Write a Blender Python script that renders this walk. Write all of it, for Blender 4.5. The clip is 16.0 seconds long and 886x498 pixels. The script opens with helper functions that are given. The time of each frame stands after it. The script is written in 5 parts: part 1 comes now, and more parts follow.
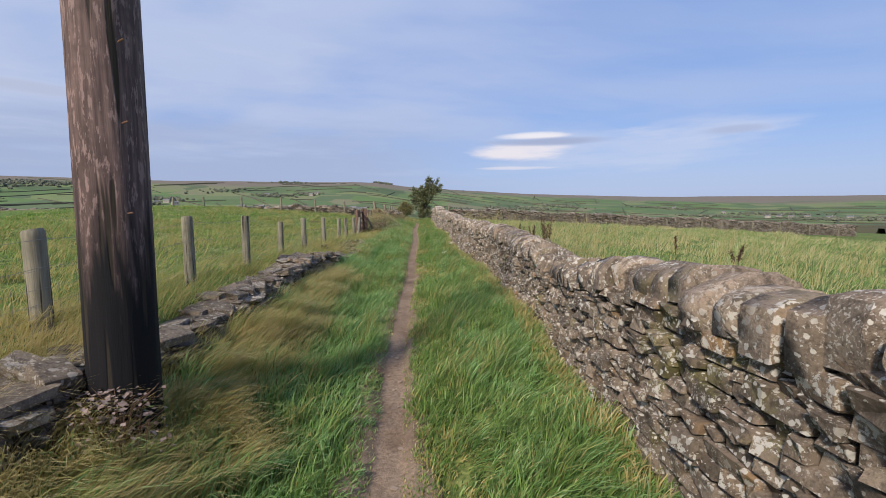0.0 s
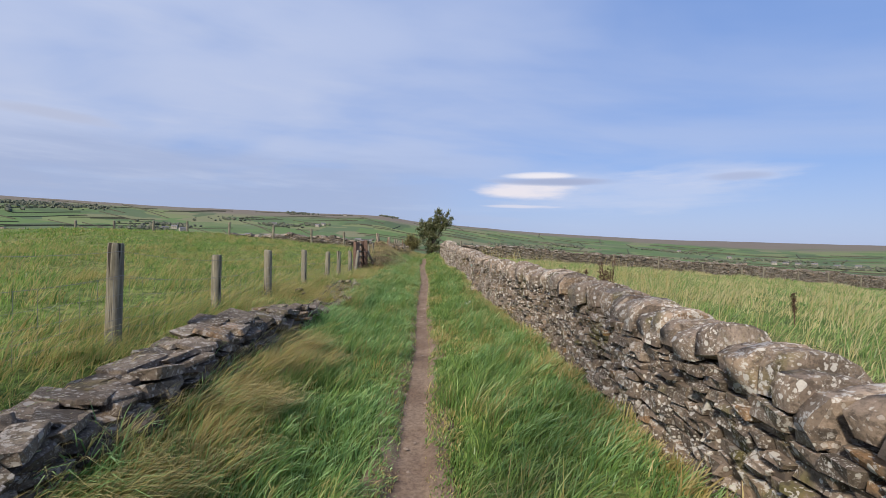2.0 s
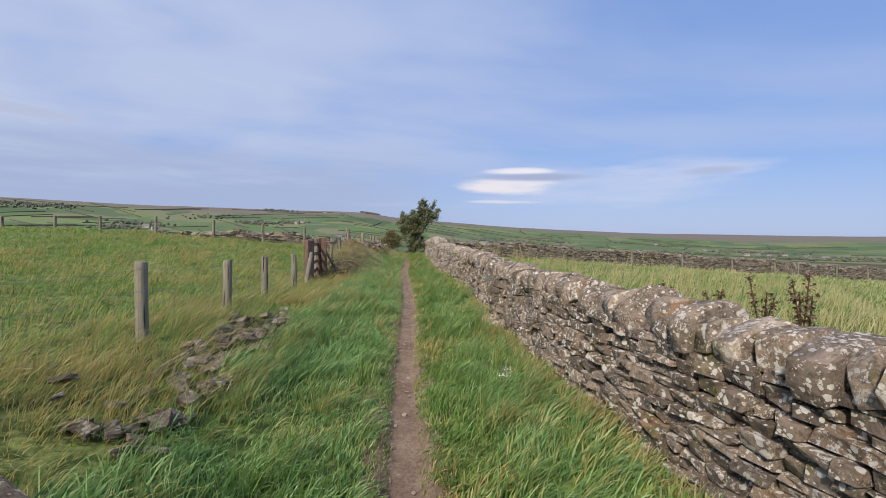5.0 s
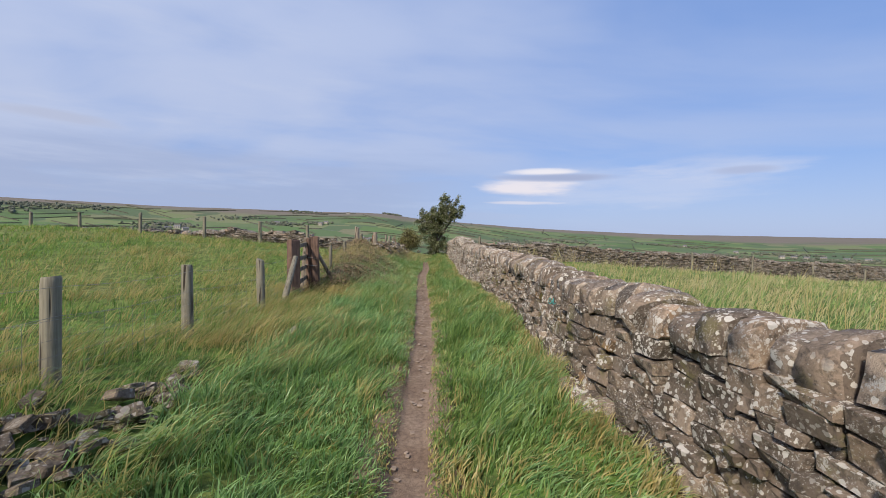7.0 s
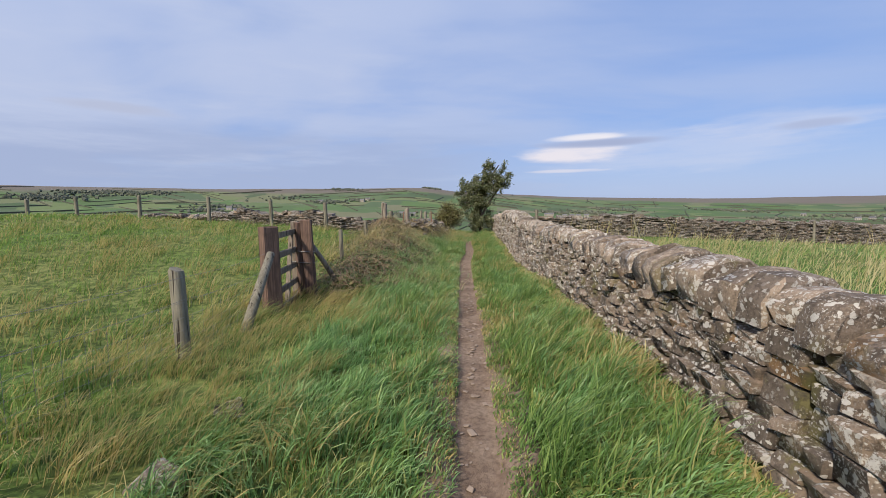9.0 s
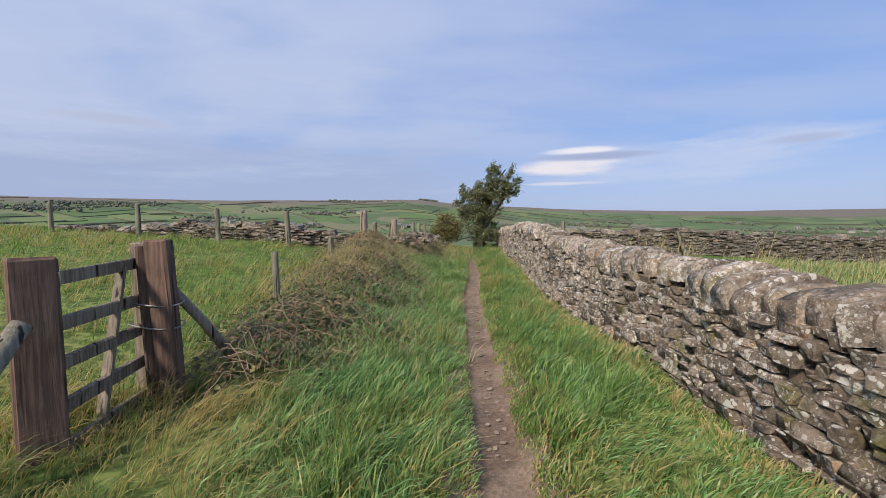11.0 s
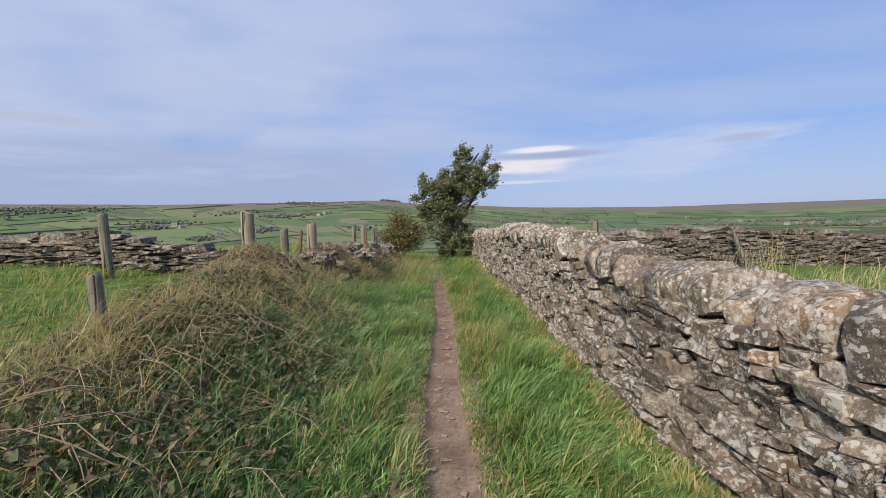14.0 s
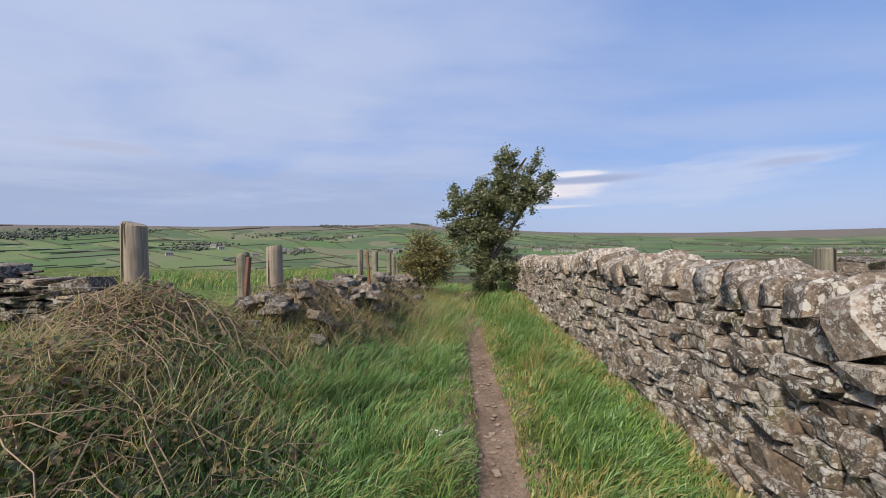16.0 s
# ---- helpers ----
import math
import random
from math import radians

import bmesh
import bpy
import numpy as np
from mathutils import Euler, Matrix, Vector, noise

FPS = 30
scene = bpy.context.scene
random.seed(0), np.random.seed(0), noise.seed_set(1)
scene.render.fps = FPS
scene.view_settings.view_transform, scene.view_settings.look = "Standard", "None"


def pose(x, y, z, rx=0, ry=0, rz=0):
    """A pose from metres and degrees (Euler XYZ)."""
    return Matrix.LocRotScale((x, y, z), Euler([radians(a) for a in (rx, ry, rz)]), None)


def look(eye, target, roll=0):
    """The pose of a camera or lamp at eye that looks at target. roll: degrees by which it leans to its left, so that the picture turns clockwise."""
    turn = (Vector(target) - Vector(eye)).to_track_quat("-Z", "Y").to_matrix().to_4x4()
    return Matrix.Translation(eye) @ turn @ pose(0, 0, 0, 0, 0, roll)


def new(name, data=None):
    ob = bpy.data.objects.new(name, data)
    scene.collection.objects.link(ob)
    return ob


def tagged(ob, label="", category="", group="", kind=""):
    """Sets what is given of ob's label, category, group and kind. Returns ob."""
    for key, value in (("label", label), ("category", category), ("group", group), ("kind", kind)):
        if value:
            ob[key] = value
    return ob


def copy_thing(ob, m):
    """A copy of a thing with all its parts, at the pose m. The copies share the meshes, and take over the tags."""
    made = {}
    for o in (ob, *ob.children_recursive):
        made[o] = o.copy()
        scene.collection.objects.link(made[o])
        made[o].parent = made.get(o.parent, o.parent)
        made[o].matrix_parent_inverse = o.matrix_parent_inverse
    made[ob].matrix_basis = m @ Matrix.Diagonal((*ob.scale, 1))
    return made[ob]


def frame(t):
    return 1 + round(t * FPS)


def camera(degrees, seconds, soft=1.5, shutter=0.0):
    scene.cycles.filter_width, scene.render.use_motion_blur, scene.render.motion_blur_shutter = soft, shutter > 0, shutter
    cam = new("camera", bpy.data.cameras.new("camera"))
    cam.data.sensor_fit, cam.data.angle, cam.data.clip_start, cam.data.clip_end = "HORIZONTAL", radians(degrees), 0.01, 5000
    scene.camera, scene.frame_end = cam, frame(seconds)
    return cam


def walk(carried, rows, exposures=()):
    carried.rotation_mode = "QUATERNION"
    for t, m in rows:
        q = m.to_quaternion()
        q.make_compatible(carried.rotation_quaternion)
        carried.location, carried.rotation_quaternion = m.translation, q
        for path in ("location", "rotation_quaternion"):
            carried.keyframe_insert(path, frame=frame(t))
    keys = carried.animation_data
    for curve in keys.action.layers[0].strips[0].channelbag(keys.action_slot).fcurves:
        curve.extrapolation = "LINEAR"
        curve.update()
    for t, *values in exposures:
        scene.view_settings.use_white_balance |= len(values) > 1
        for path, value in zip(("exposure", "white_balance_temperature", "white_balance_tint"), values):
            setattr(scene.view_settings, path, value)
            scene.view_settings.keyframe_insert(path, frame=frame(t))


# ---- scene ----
cam = camera(93.5, 16.0, soft=0.8)
METRES, EYE, TILT, LEAN, TURN = 22.5, 1.66, -6.0, 0.0, 0.0
ROWS = [
    (0.0, 0.0, 0.0, 0.0, 0.0, 0.0, -0.0),
    (0.5, -0.0031, 0.0322, 0.0033, 0.19, 0.36, 0.42),
    (1.0, -0.0092, 0.0634, 0.006, 0.19, 0.46, -2.4),
    (1.5, -0.012, 0.0958, 0.0088, 0.43, 3.42, -0.11),
    (2.0, -0.0165, 0.1288, 0.0115, 0.42, 4.82, -2.06),
    (2.5, -0.0181, 0.1622, 0.0146, 0.81, 4.83, -1.11),
    (3.0, -0.0216, 0.1944, 0.0188, 1.9, 2.84, -0.36),
    (3.5, -0.0231, 0.2271, 0.0214, -0.98, 1.07, -1.23),
    (4.0, -0.025, 0.2602, 0.0252, -3.04, 3.36, -1.16),
    (6.5, -0.0298, 0.41, 0.0402, 0.63, 4.58, -1.41),
    (7.0, -0.0305, 0.4428, 0.0422, 0.95, 4.42, -1.54),
    (7.5, -0.0336, 0.4763, 0.0462, 1.13, 3.31, -1.36),
    (8.0, -0.0357, 0.5078, 0.0501, 1.01, 0.39, -0.08),
    (8.5, -0.0375, 0.5392, 0.0549, 5.33, 0.72, 0.55),
    (9.0, -0.041, 0.5711, 0.0586, 6.67, 0.64, -0.13),
    (9.5, -0.0434, 0.6025, 0.0626, 8.77, 1.51, 2.33),
    (10.0, -0.0485, 0.635, 0.0656, 9.16, 3.17, 0.42),
    (12.5, -0.0597, 0.7847, 0.0805, 2.08, 0.72, 0.39),
    (13.0, -0.0605, 0.8135, 0.0842, 1.8, 3.04, 0.31),
    (13.5, -0.0639, 0.8432, 0.0883, 1.62, -0.1, 0.01),
    (14.0, -0.0648, 0.8723, 0.0922, 1.25, 2.21, 1.5),
    (14.5, -0.068, 0.9018, 0.0949, 1.23, 2.35, -0.18),
    (15.0, -0.0691, 0.932, 0.0972, 1.93, 3.87, -0.18),
    (15.5, -0.0737, 0.9607, 0.1006, 3.33, 3.89, -0.26),
    (16.0, -0.0738, 0.9892, 0.1043, 5.18, 5.56, 0.45),
]
walk(cam, [(t, pose(0, 0, EYE, TILT, LEAN, TURN) @ pose(METRES * x, METRES * y, METRES * z, 90 + pitch, roll, yaw)) for t, x, y, z, yaw, pitch, roll in ROWS])

# ---- daylight ----
SUN_EL, SUN_AZ = 40.0, -150.0   # degrees; azimuth from +y towards +x
scene.view_settings.exposure = 0.0


class Graph:
    """Short hand for node trees."""

    def __init__(self, tree):
        self.tree = tree
        tree.nodes.clear()

    def add(self, kind, props=None, **inputs):
        n = self.tree.nodes.new(kind)
        for k, v in (props or {}).items():
            if k == "operation":
                n.operation = v
            elif k == "use_clamp":
                n.use_clamp = v
            elif k == "interpolation_type":
                n.interpolation_type = v
            elif k == "data_type":
                n.data_type = v
            elif k == "feature":
                n.feature = v
            elif k == "distance":
                n.distance = v
        for k, v in inputs.items():
            key = int(k[1:]) if k[0] == "i" and k[1:].isdigit() else k.replace("_", " ")
            self.put(n.inputs[key], v)
        return n

    def put(self, socket, v):
        if isinstance(v, bpy.types.NodeSocket):
            self.tree.links.new(v, socket)
        elif isinstance(v, bpy.types.Node):
            self.tree.links.new(v.outputs[0], socket)
        else:
            socket.default_value = v

    def math(self, op, a, b=0.0, c=0.0, clamp=False):
        return self.add("ShaderNodeMath", {"operation": op, "use_clamp": clamp}, i0=a, i1=b, i2=c).outputs[0]

    def noise(self, vec, scale, detail=4.0, rough=0.55, distort=0.0):
        return self.add("ShaderNodeTexNoise", None, Vector=vec, Scale=scale, Detail=detail, Roughness=rough, Distortion=distort).outputs[0]

    def step(self, v, lo, hi):
        return self.add("ShaderNodeMapRange", {"interpolation_type": "SMOOTHSTEP"}, Value=v, From_Min=lo, From_Max=hi).outputs[0]

    def mix(self, f, a, b):
        n = self.add("ShaderNodeMix", {"data_type": "RGBA"})
        self.put(n.inputs[0], f), self.put(n.inputs[6], a), self.put(n.inputs[7], b)
        return n.outputs[2]

    def ramp(self, v, stops):
        n = self.add("ShaderNodeValToRGB", None, Fac=v)
        els = n.color_ramp.elements
        while len(els) < len(stops):
            els.new(0.5)
        for e, (p, c) in zip(els, stops):
            e.position, e.color = p, (*c, 1)
        return n.outputs[0]

    def stretch(self, vec, x, y, z):
        return self.add("ShaderNodeVectorMath", {"operation": "MULTIPLY"}, i0=vec, i1=(x, y, z)).outputs[0]


def rgb(r, g, b):
    return (r, g, b, 1.0)


def build_world():
    w = bpy.data.worlds.new("sky")
    w.use_nodes = True
    scene.world = w
    g = Graph(w.node_tree)
    way = g.add("ShaderNodeTexCoord").outputs["Generated"]
    sky = g.add("ShaderNodeTexSky")
    sky.sky_type, sky.sun_disc = "NISHITA", False
    sky.sun_elevation, sky.sun_rotation, sky.altitude = radians(SUN_EL), radians(SUN_AZ), 300.0
    sky.air_density, sky.dust_density, sky.ozone_density = 1.0, 1.2, 2.2
    sep = g.add("ShaderNodeSeparateXYZ", None, Vector=way)
    x, y, z = sep.outputs[0], sep.outputs[1], sep.outputs[2]
    # thin veil cloud on a high plane
    up = g.math("ADD", g.math("MAXIMUM", z, 0.0), 0.10)
    plane = g.add("ShaderNodeCombineXYZ", None, X=g.math("DIVIDE", x, up), Y=g.math("DIVIDE", y, up), Z=0.0).outputs[0]
    veil = g.noise(g.stretch(plane, 0.75, 0.8, 1.0), 0.42, 5.0, 0.5, 0.9)
    wisp = g.noise(g.stretch(plane, 0.55, 0.9, 1.0), 1.4, 5.0, 0.5, 0.7)
    west = g.math("MULTIPLY", g.step(x, 0.15, -0.7), 0.10)
    amount = g.step(g.math("ADD", g.math("ADD", g.math("MULTIPLY", veil, 0.74), west), g.math("MULTIPLY", wisp, 0.26)), 0.34, 0.60)
    # the sky clouds over towards the west, thins towards the east
    side = g.step(x, -0.75, 0.9)
    amount = g.math("MULTIPLY", amount, g.math("SUBTRACT", 1.0, g.math("MULTIPLY", side, 0.55)), clamp=True)
    low = g.step(z, 0.22, 0.0)
    amount = g.math("MAXIMUM", amount, g.math("MULTIPLY", low, 0.6))
    cloud = g.mix(g.step(z, 0.0, 0.5), rgb(5.2, 5.8, 7.6), rgb(5.55, 6.25, 8.3))
    # a slate-grey bank low in the west under a paler streak
    streak = g.noise(g.stretch(way, 2.5, 2.5, 22.0), 1.0, 5.0, 0.6)
    bank = g.math("MULTIPLY", g.step(g.math("ADD", z, g.math("MULTIPLY", g.math("SUBTRACT", streak, 0.5), 0.16)), 0.20, 0.10), g.step(x, 0.35, -0.25))
    cloud = g.mix(g.math("MULTIPLY", bank, 0.9), cloud, rgb(3.9, 4.55, 6.5))
    cloud = g.mix(g.math("MULTIPLY", g.step(streak, 0.5, 0.72), 0.25), cloud, rgb(6.9, 7.2, 8.3))
    amount = g.math("MAXIMUM", amount, g.math("MULTIPLY", bank, 0.9))
    blue = g.mix(0.6, sky.outputs[0], rgb(2.7, 4.5, 9.5))
    col = g.mix(g.math("MULTIPLY", amount, 0.85), blue, cloud)
    # lens-shaped clouds low over the valley
    az = g.math("ARCTAN2", x, y)
    el = g.math("ARCSINE", z)
    ragged = g.noise(g.stretch(way, 6.0, 6.0, 40.0), 1.0, 4.0, 0.6)

    def lens(a, e, wa, we, soft, colour, base, rag=2.6):
        da = g.math("POWER", g.math("DIVIDE", g.math("SUBTRACT", az, radians(a)), radians(wa)), 2.0)
        de = g.math("POWER", g.math("DIVIDE", g.math("SUBTRACT", el, radians(e)), radians(we)), 2.0)
        d = g.math("ADD", g.math("ADD", da, de), g.math("MULTIPLY", g.math("SUBTRACT", ragged, 0.5), rag))
        return g.mix(g.math("MULTIPLY", g.step(d, 1.25, -0.1), soft), base, colour)

    col = lens(22.0, 7.0, 17.0, 2.8, 0.36, rgb(6.9, 7.1, 8.3), col)
    col = lens(31.0, 8.8, 9.0, 1.5, 0.28, rgb(7.2, 7.3, 8.4), col)
    col = lens(10.2, 7.0, 7.0, 1.2, 0.75, rgb(9.4, 8.6, 8.7), col)
    col = lens(11.8, 9.0, 4.6, 0.55, 0.85, rgb(9.2, 8.8, 9.1), col, 1.6)
    col = lens(13.8, 8.2, 8.6, 0.55, 1.0, rgb(3.9, 4.5, 6.5), col, 1.2)
    col = lens(34.2, 8.3, 3.4, 0.5, 0.9, rgb(4.3, 5.0, 7.1), col, 1.4)
    col = lens(-44.0, 11.0, 5.5, 0.7, 0.9, rgb(4.8, 5.3, 7.0), col)
    col = lens(9.6, 4.9, 5.2, 0.25, 0.6, rgb(8.2, 7.8, 8.4), col)
    bg = g.add("ShaderNodeBackground", None, Color=col, Strength=0.10)
    out = g.add("ShaderNodeOutputWorld")
    g.put(out.inputs[0], bg)


build_world()
sun = new("sun", bpy.data.lights.new("sun", "SUN"))
sun.data.energy, sun.data.angle, sun.data.color = 5.0, radians(7.0), (1.0, 0.88, 0.74)
_a, _e = radians(SUN_AZ), radians(SUN_EL)
sun.matrix_world = look((20 * math.sin(_a) * math.cos(_e), 20 * math.cos(_a) * math.cos(_e), 20 * math.sin(_e)), (0, 0, 0))


# ---- materials ----
def material(name):
    m = bpy.data.materials.new(name)
    m.use_nodes = True
    g = Graph(m.node_tree)
    pos = g.add("ShaderNodeNewGeometry")
    return m, g, pos


def finish(g, colour, rough=0.85, bump=None, strength=0.4, distance=0.01, spec=0.3, metal=0.0, translucent=0.0):
    b = g.add("ShaderNodeBsdfPrincipled", None, Base_Color=colour, Roughness=rough, Metallic=metal)
    g.put(b.inputs["Specular IOR Level"], spec)
    if bump is not None:
        g.put(b.inputs["Normal"], g.add("ShaderNodeBump", None, Height=bump, Strength=strength, Distance=distance))
    shader = b.outputs[0]
    if translucent:
        t = g.add("ShaderNodeBsdfTranslucent", None, Color=colour)
        shader = g.add("ShaderNodeMixShader", None, i0=translucent, i1=shader, i2=t.outputs[0]).outputs[0]
    g.put(g.add("ShaderNodeOutputMaterial").inputs[0], shader)


def stone_material(name, tones, lichen=0.5, moss=0.3, dark=0.35):
    """Weathered gritstone: tone per stone, grain, pale lichen spots, moss and damp stains."""
    m, g, geo = material(name)
    p = geo.outputs["Position"]
    info = g.add("ShaderNodeObjectInfo").outputs["Random"]
    r = g.math("FRACT", g.math("ADD", g.math("MULTIPLY", info, 7.31), g.math("MULTIPLY", geo.outputs["Random Per Island"], 5.17)))
    r2 = g.math("FRACT", g.math("MULTIPLY", r, 17.3))
    col = g.ramp(r, tones)
    big = g.noise(p, 6.0, 5.0, 0.65)
    fine = g.noise(p, 55.0, 6.0, 0.7)
    grit = g.noise(p, 260.0, 3.0, 0.6)
    shade = g.math("ADD", g.math("MULTIPLY", big, 0.9), g.math("MULTIPLY", fine, 0.75))
    col = g.mix(g.step(shade, 0.95, 0.6), col, g.mix(0.6, col, rgb(0.035, 0.030, 0.024)))
    col = g.mix(g.math("MULTIPLY", g.step(g.noise(p, 2.3, 4.0, 0.6), 0.52, 0.66), dark), col, rgb(0.05, 0.042, 0.032))
    # yellow-green moss
    mo = g.math("MULTIPLY", g.step(g.math("ADD", g.noise(p, 3.1, 5.0, 0.6), g.math("MULTIPLY", fine, 0.25)), 0.68, 0.80), moss)
    col = g.mix(mo, col, rgb(0.13, 0.125, 0.03))
    # rusty stain on some stones
    col = g.mix(g.math("MULTIPLY", g.math("MULTIPLY", g.step(r2, 0.92, 0.98), 0.65), g.step(big, 0.42, 0.6)), col, rgb(0.30, 0.17, 0.07))
    # lichen: crisp pale rosettes of two sizes, crusts and fine speckle
    mottle = g.noise(p, 21.0, 5.0, 0.7)
    col = g.mix(g.math("MULTIPLY", g.step(mottle, 0.50, 0.38), 0.55), col, rgb(0.045, 0.038, 0.032))
    warp = g.add("ShaderNodeVectorMath", {"operation": "ADD"}, i0=p, i1=g.stretch(g.add("ShaderNodeTexNoise", None, Vector=p, Scale=40.0, Detail=4.0).outputs[1], 0.03, 0.03, 0.03)).outputs[0]

    def rosettes(scale, most):
        vor = g.add("ShaderNodeTexVoronoi", {"feature": "F1"}, Vector=warp, Scale=scale, Randomness=1.0)
        size = g.math("MULTIPLY", g.add("ShaderNodeSeparateColor", None, Color=vor.outputs["Color"]).outputs[0], most)
        return g.step(g.math("SUBTRACT", size, vor.outputs["Distance"]), 0.0, 0.035)

    patchy = g.step(g.math("ADD", g.noise(p, 1.7, 3.0, 0.5), g.math("MULTIPLY", r2, 0.34)), 0.50, 0.66)
    crust = g.math("MULTIPLY", g.step(g.math("ADD", g.noise(p, 19.0, 6.0, 0.75), g.math("MULTIPLY", r, 0.10)), 0.63, 0.66), patchy)
    speck = g.math("MULTIPLY", g.step(g.noise(p, 95.0, 4.0, 0.65), 0.56, 0.61), g.step(g.noise(p, 4.0, 3.0, 0.6), 0.42, 0.6))
    small = g.math("MULTIPLY", rosettes(34.0, 0.46), g.math("ADD", g.math("MULTIPLY", patchy, 0.6), 0.4))
    spots = g.math("MAXIMUM", g.math("MULTIPLY", rosettes(15.0, 0.36), patchy), small)
    # crusts grow thicker along the northern end of the walls
    north = g.step(g.add("ShaderNodeSeparateXYZ", None, Vector=p).outputs[1], 15.0, 23.0)
    thick = g.math("MULTIPLY", g.step(g.math("ADD", g.noise(p, 24.0, 6.0, 0.8), g.math("MULTIPLY", r2, 0.10)), 0.585, 0.615), g.math("MULTIPLY", north, 0.62))
    crust = g.math("MAXIMUM", crust, thick)
    li = g.math("MULTIPLY", g.math("MAXIMUM", g.math("MAXIMUM", spots, crust), g.math("MULTIPLY", speck, 0.7)), lichen, clamp=True)
    col = g.mix(li, col, g.mix(fine, rgb(0.42, 0.40, 0.35), rgb(0.70, 0.68, 0.63)))
    height = g.math("ADD", g.math("MULTIPLY", fine, 0.8), g.math("ADD", g.math("MULTIPLY", grit, 0.3), g.math("MULTIPLY", g.noise(p, 16.0, 4.0, 0.6), 1.0)))
    finish(g, col, 0.92, height, 0.9, 0.014, 0.15)
    return m


GRIT = [(0.0, (0.160, 0.125, 0.096)), (0.3, (0.260, 0.203, 0.155)), (0.55, (0.108, 0.087, 0.070)), (0.8, (0.320, 0.255, 0.196)), (1.0, (0.225, 0.165, 0.115))]
GREY = [(0.0, (0.13, 0.105, 0.082)), (0.4, (0.224, 0.182, 0.142)), (0.7, (0.1, 0.082, 0.064)), (1.0, (0.319, 0.264, 0.205))]
M_STONE = stone_material("gritstone", GRIT, 0.85, 0.6, 0.5)
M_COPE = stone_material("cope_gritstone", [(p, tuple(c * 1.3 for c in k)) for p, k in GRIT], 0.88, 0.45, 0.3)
M_RUBBLE = stone_material("rubble_stone", GREY, 0.45, 0.25, 0.4)
M_FARWALL = stone_material("field_wall_stone", [(p, (c[0] * 0.78, c[1] * 0.74, c[2] * 0.70)) for p, c in GREY], 0.5, 0.2, 0.5)


def blade_material(name, greens, straws, straw_bias, scale=0.5, translucent=0.42):
    """Grass blades: tone per blade, drifting between lush and dry in patches."""
    m, g, geo = material(name)
    r = geo.outputs["Random Per Island"]
    p = g.stretch(geo.outputs["Position"], 1.0, 0.7, 0.0)
    patch = g.math("ADD", g.noise(p, scale, 4.0, 0.6), g.math("MULTIPLY", g.math("SUBTRACT", r, 0.5), 0.38))
    r2 = g.math("FRACT", g.math("MULTIPLY", r, 13.7))
    col = g.mix(g.step(patch, straw_bias - 0.05, straw_bias + 0.10), g.ramp(r2, greens), g.ramp(r2, straws))
    finish(g, col, 0.42, None, spec=0.5, translucent=translucent)
    return m


LUSH = [(0.0, (0.075, 0.150, 0.035)), (0.35, (0.165, 0.290, 0.070)), (0.7, (0.330, 0.440, 0.135)), (0.85, (0.110, 0.215, 0.060)), (1.0, (0.235, 0.370, 0.125))]
BLUE = [(0.0, (0.090, 0.190, 0.066)), (0.4, (0.225, 0.400, 0.140)), (0.75, (0.390, 0.560, 0.245)), (1.0, (0.150, 0.300, 0.090))]
STRAW = [(0.0, (0.42, 0.32, 0.12)), (0.5, (0.56, 0.46, 0.21)), (1.0, (0.36, 0.33, 0.10))]
PALE = [(0.0, (0.46, 0.40, 0.19)), (0.5, (0.58, 0.50, 0.27)), (1.0, (0.34, 0.34, 0.12))]
M_VERGE = blade_material("verge_grass", LUSH, STRAW, 0.60, 1.1)
M_VERGE_BLUE = blade_material("soft_verge_grass", BLUE, STRAW, 0.68, 0.8)
M_BANK = blade_material("bank_grass", LUSH, STRAW, 0.44, 0.9)
M_PASTURE = blade_material("pasture_grass", [(p, (c[0] * 1.0, c[1] * 1.02, c[2] * 0.8)) for p, c in LUSH], STRAW, 0.57, 0.55)
M_MEADOW = blade_material("meadow_grass", LUSH, PALE, 0.47, 0.5)
M_BRAMBLE_GRASS = blade_material("bramble_grass", BLUE, PALE, 0.55, 0.9)
M_DRY = blade_material("dry_grass", STRAW, PALE, 0.5, 0.8)


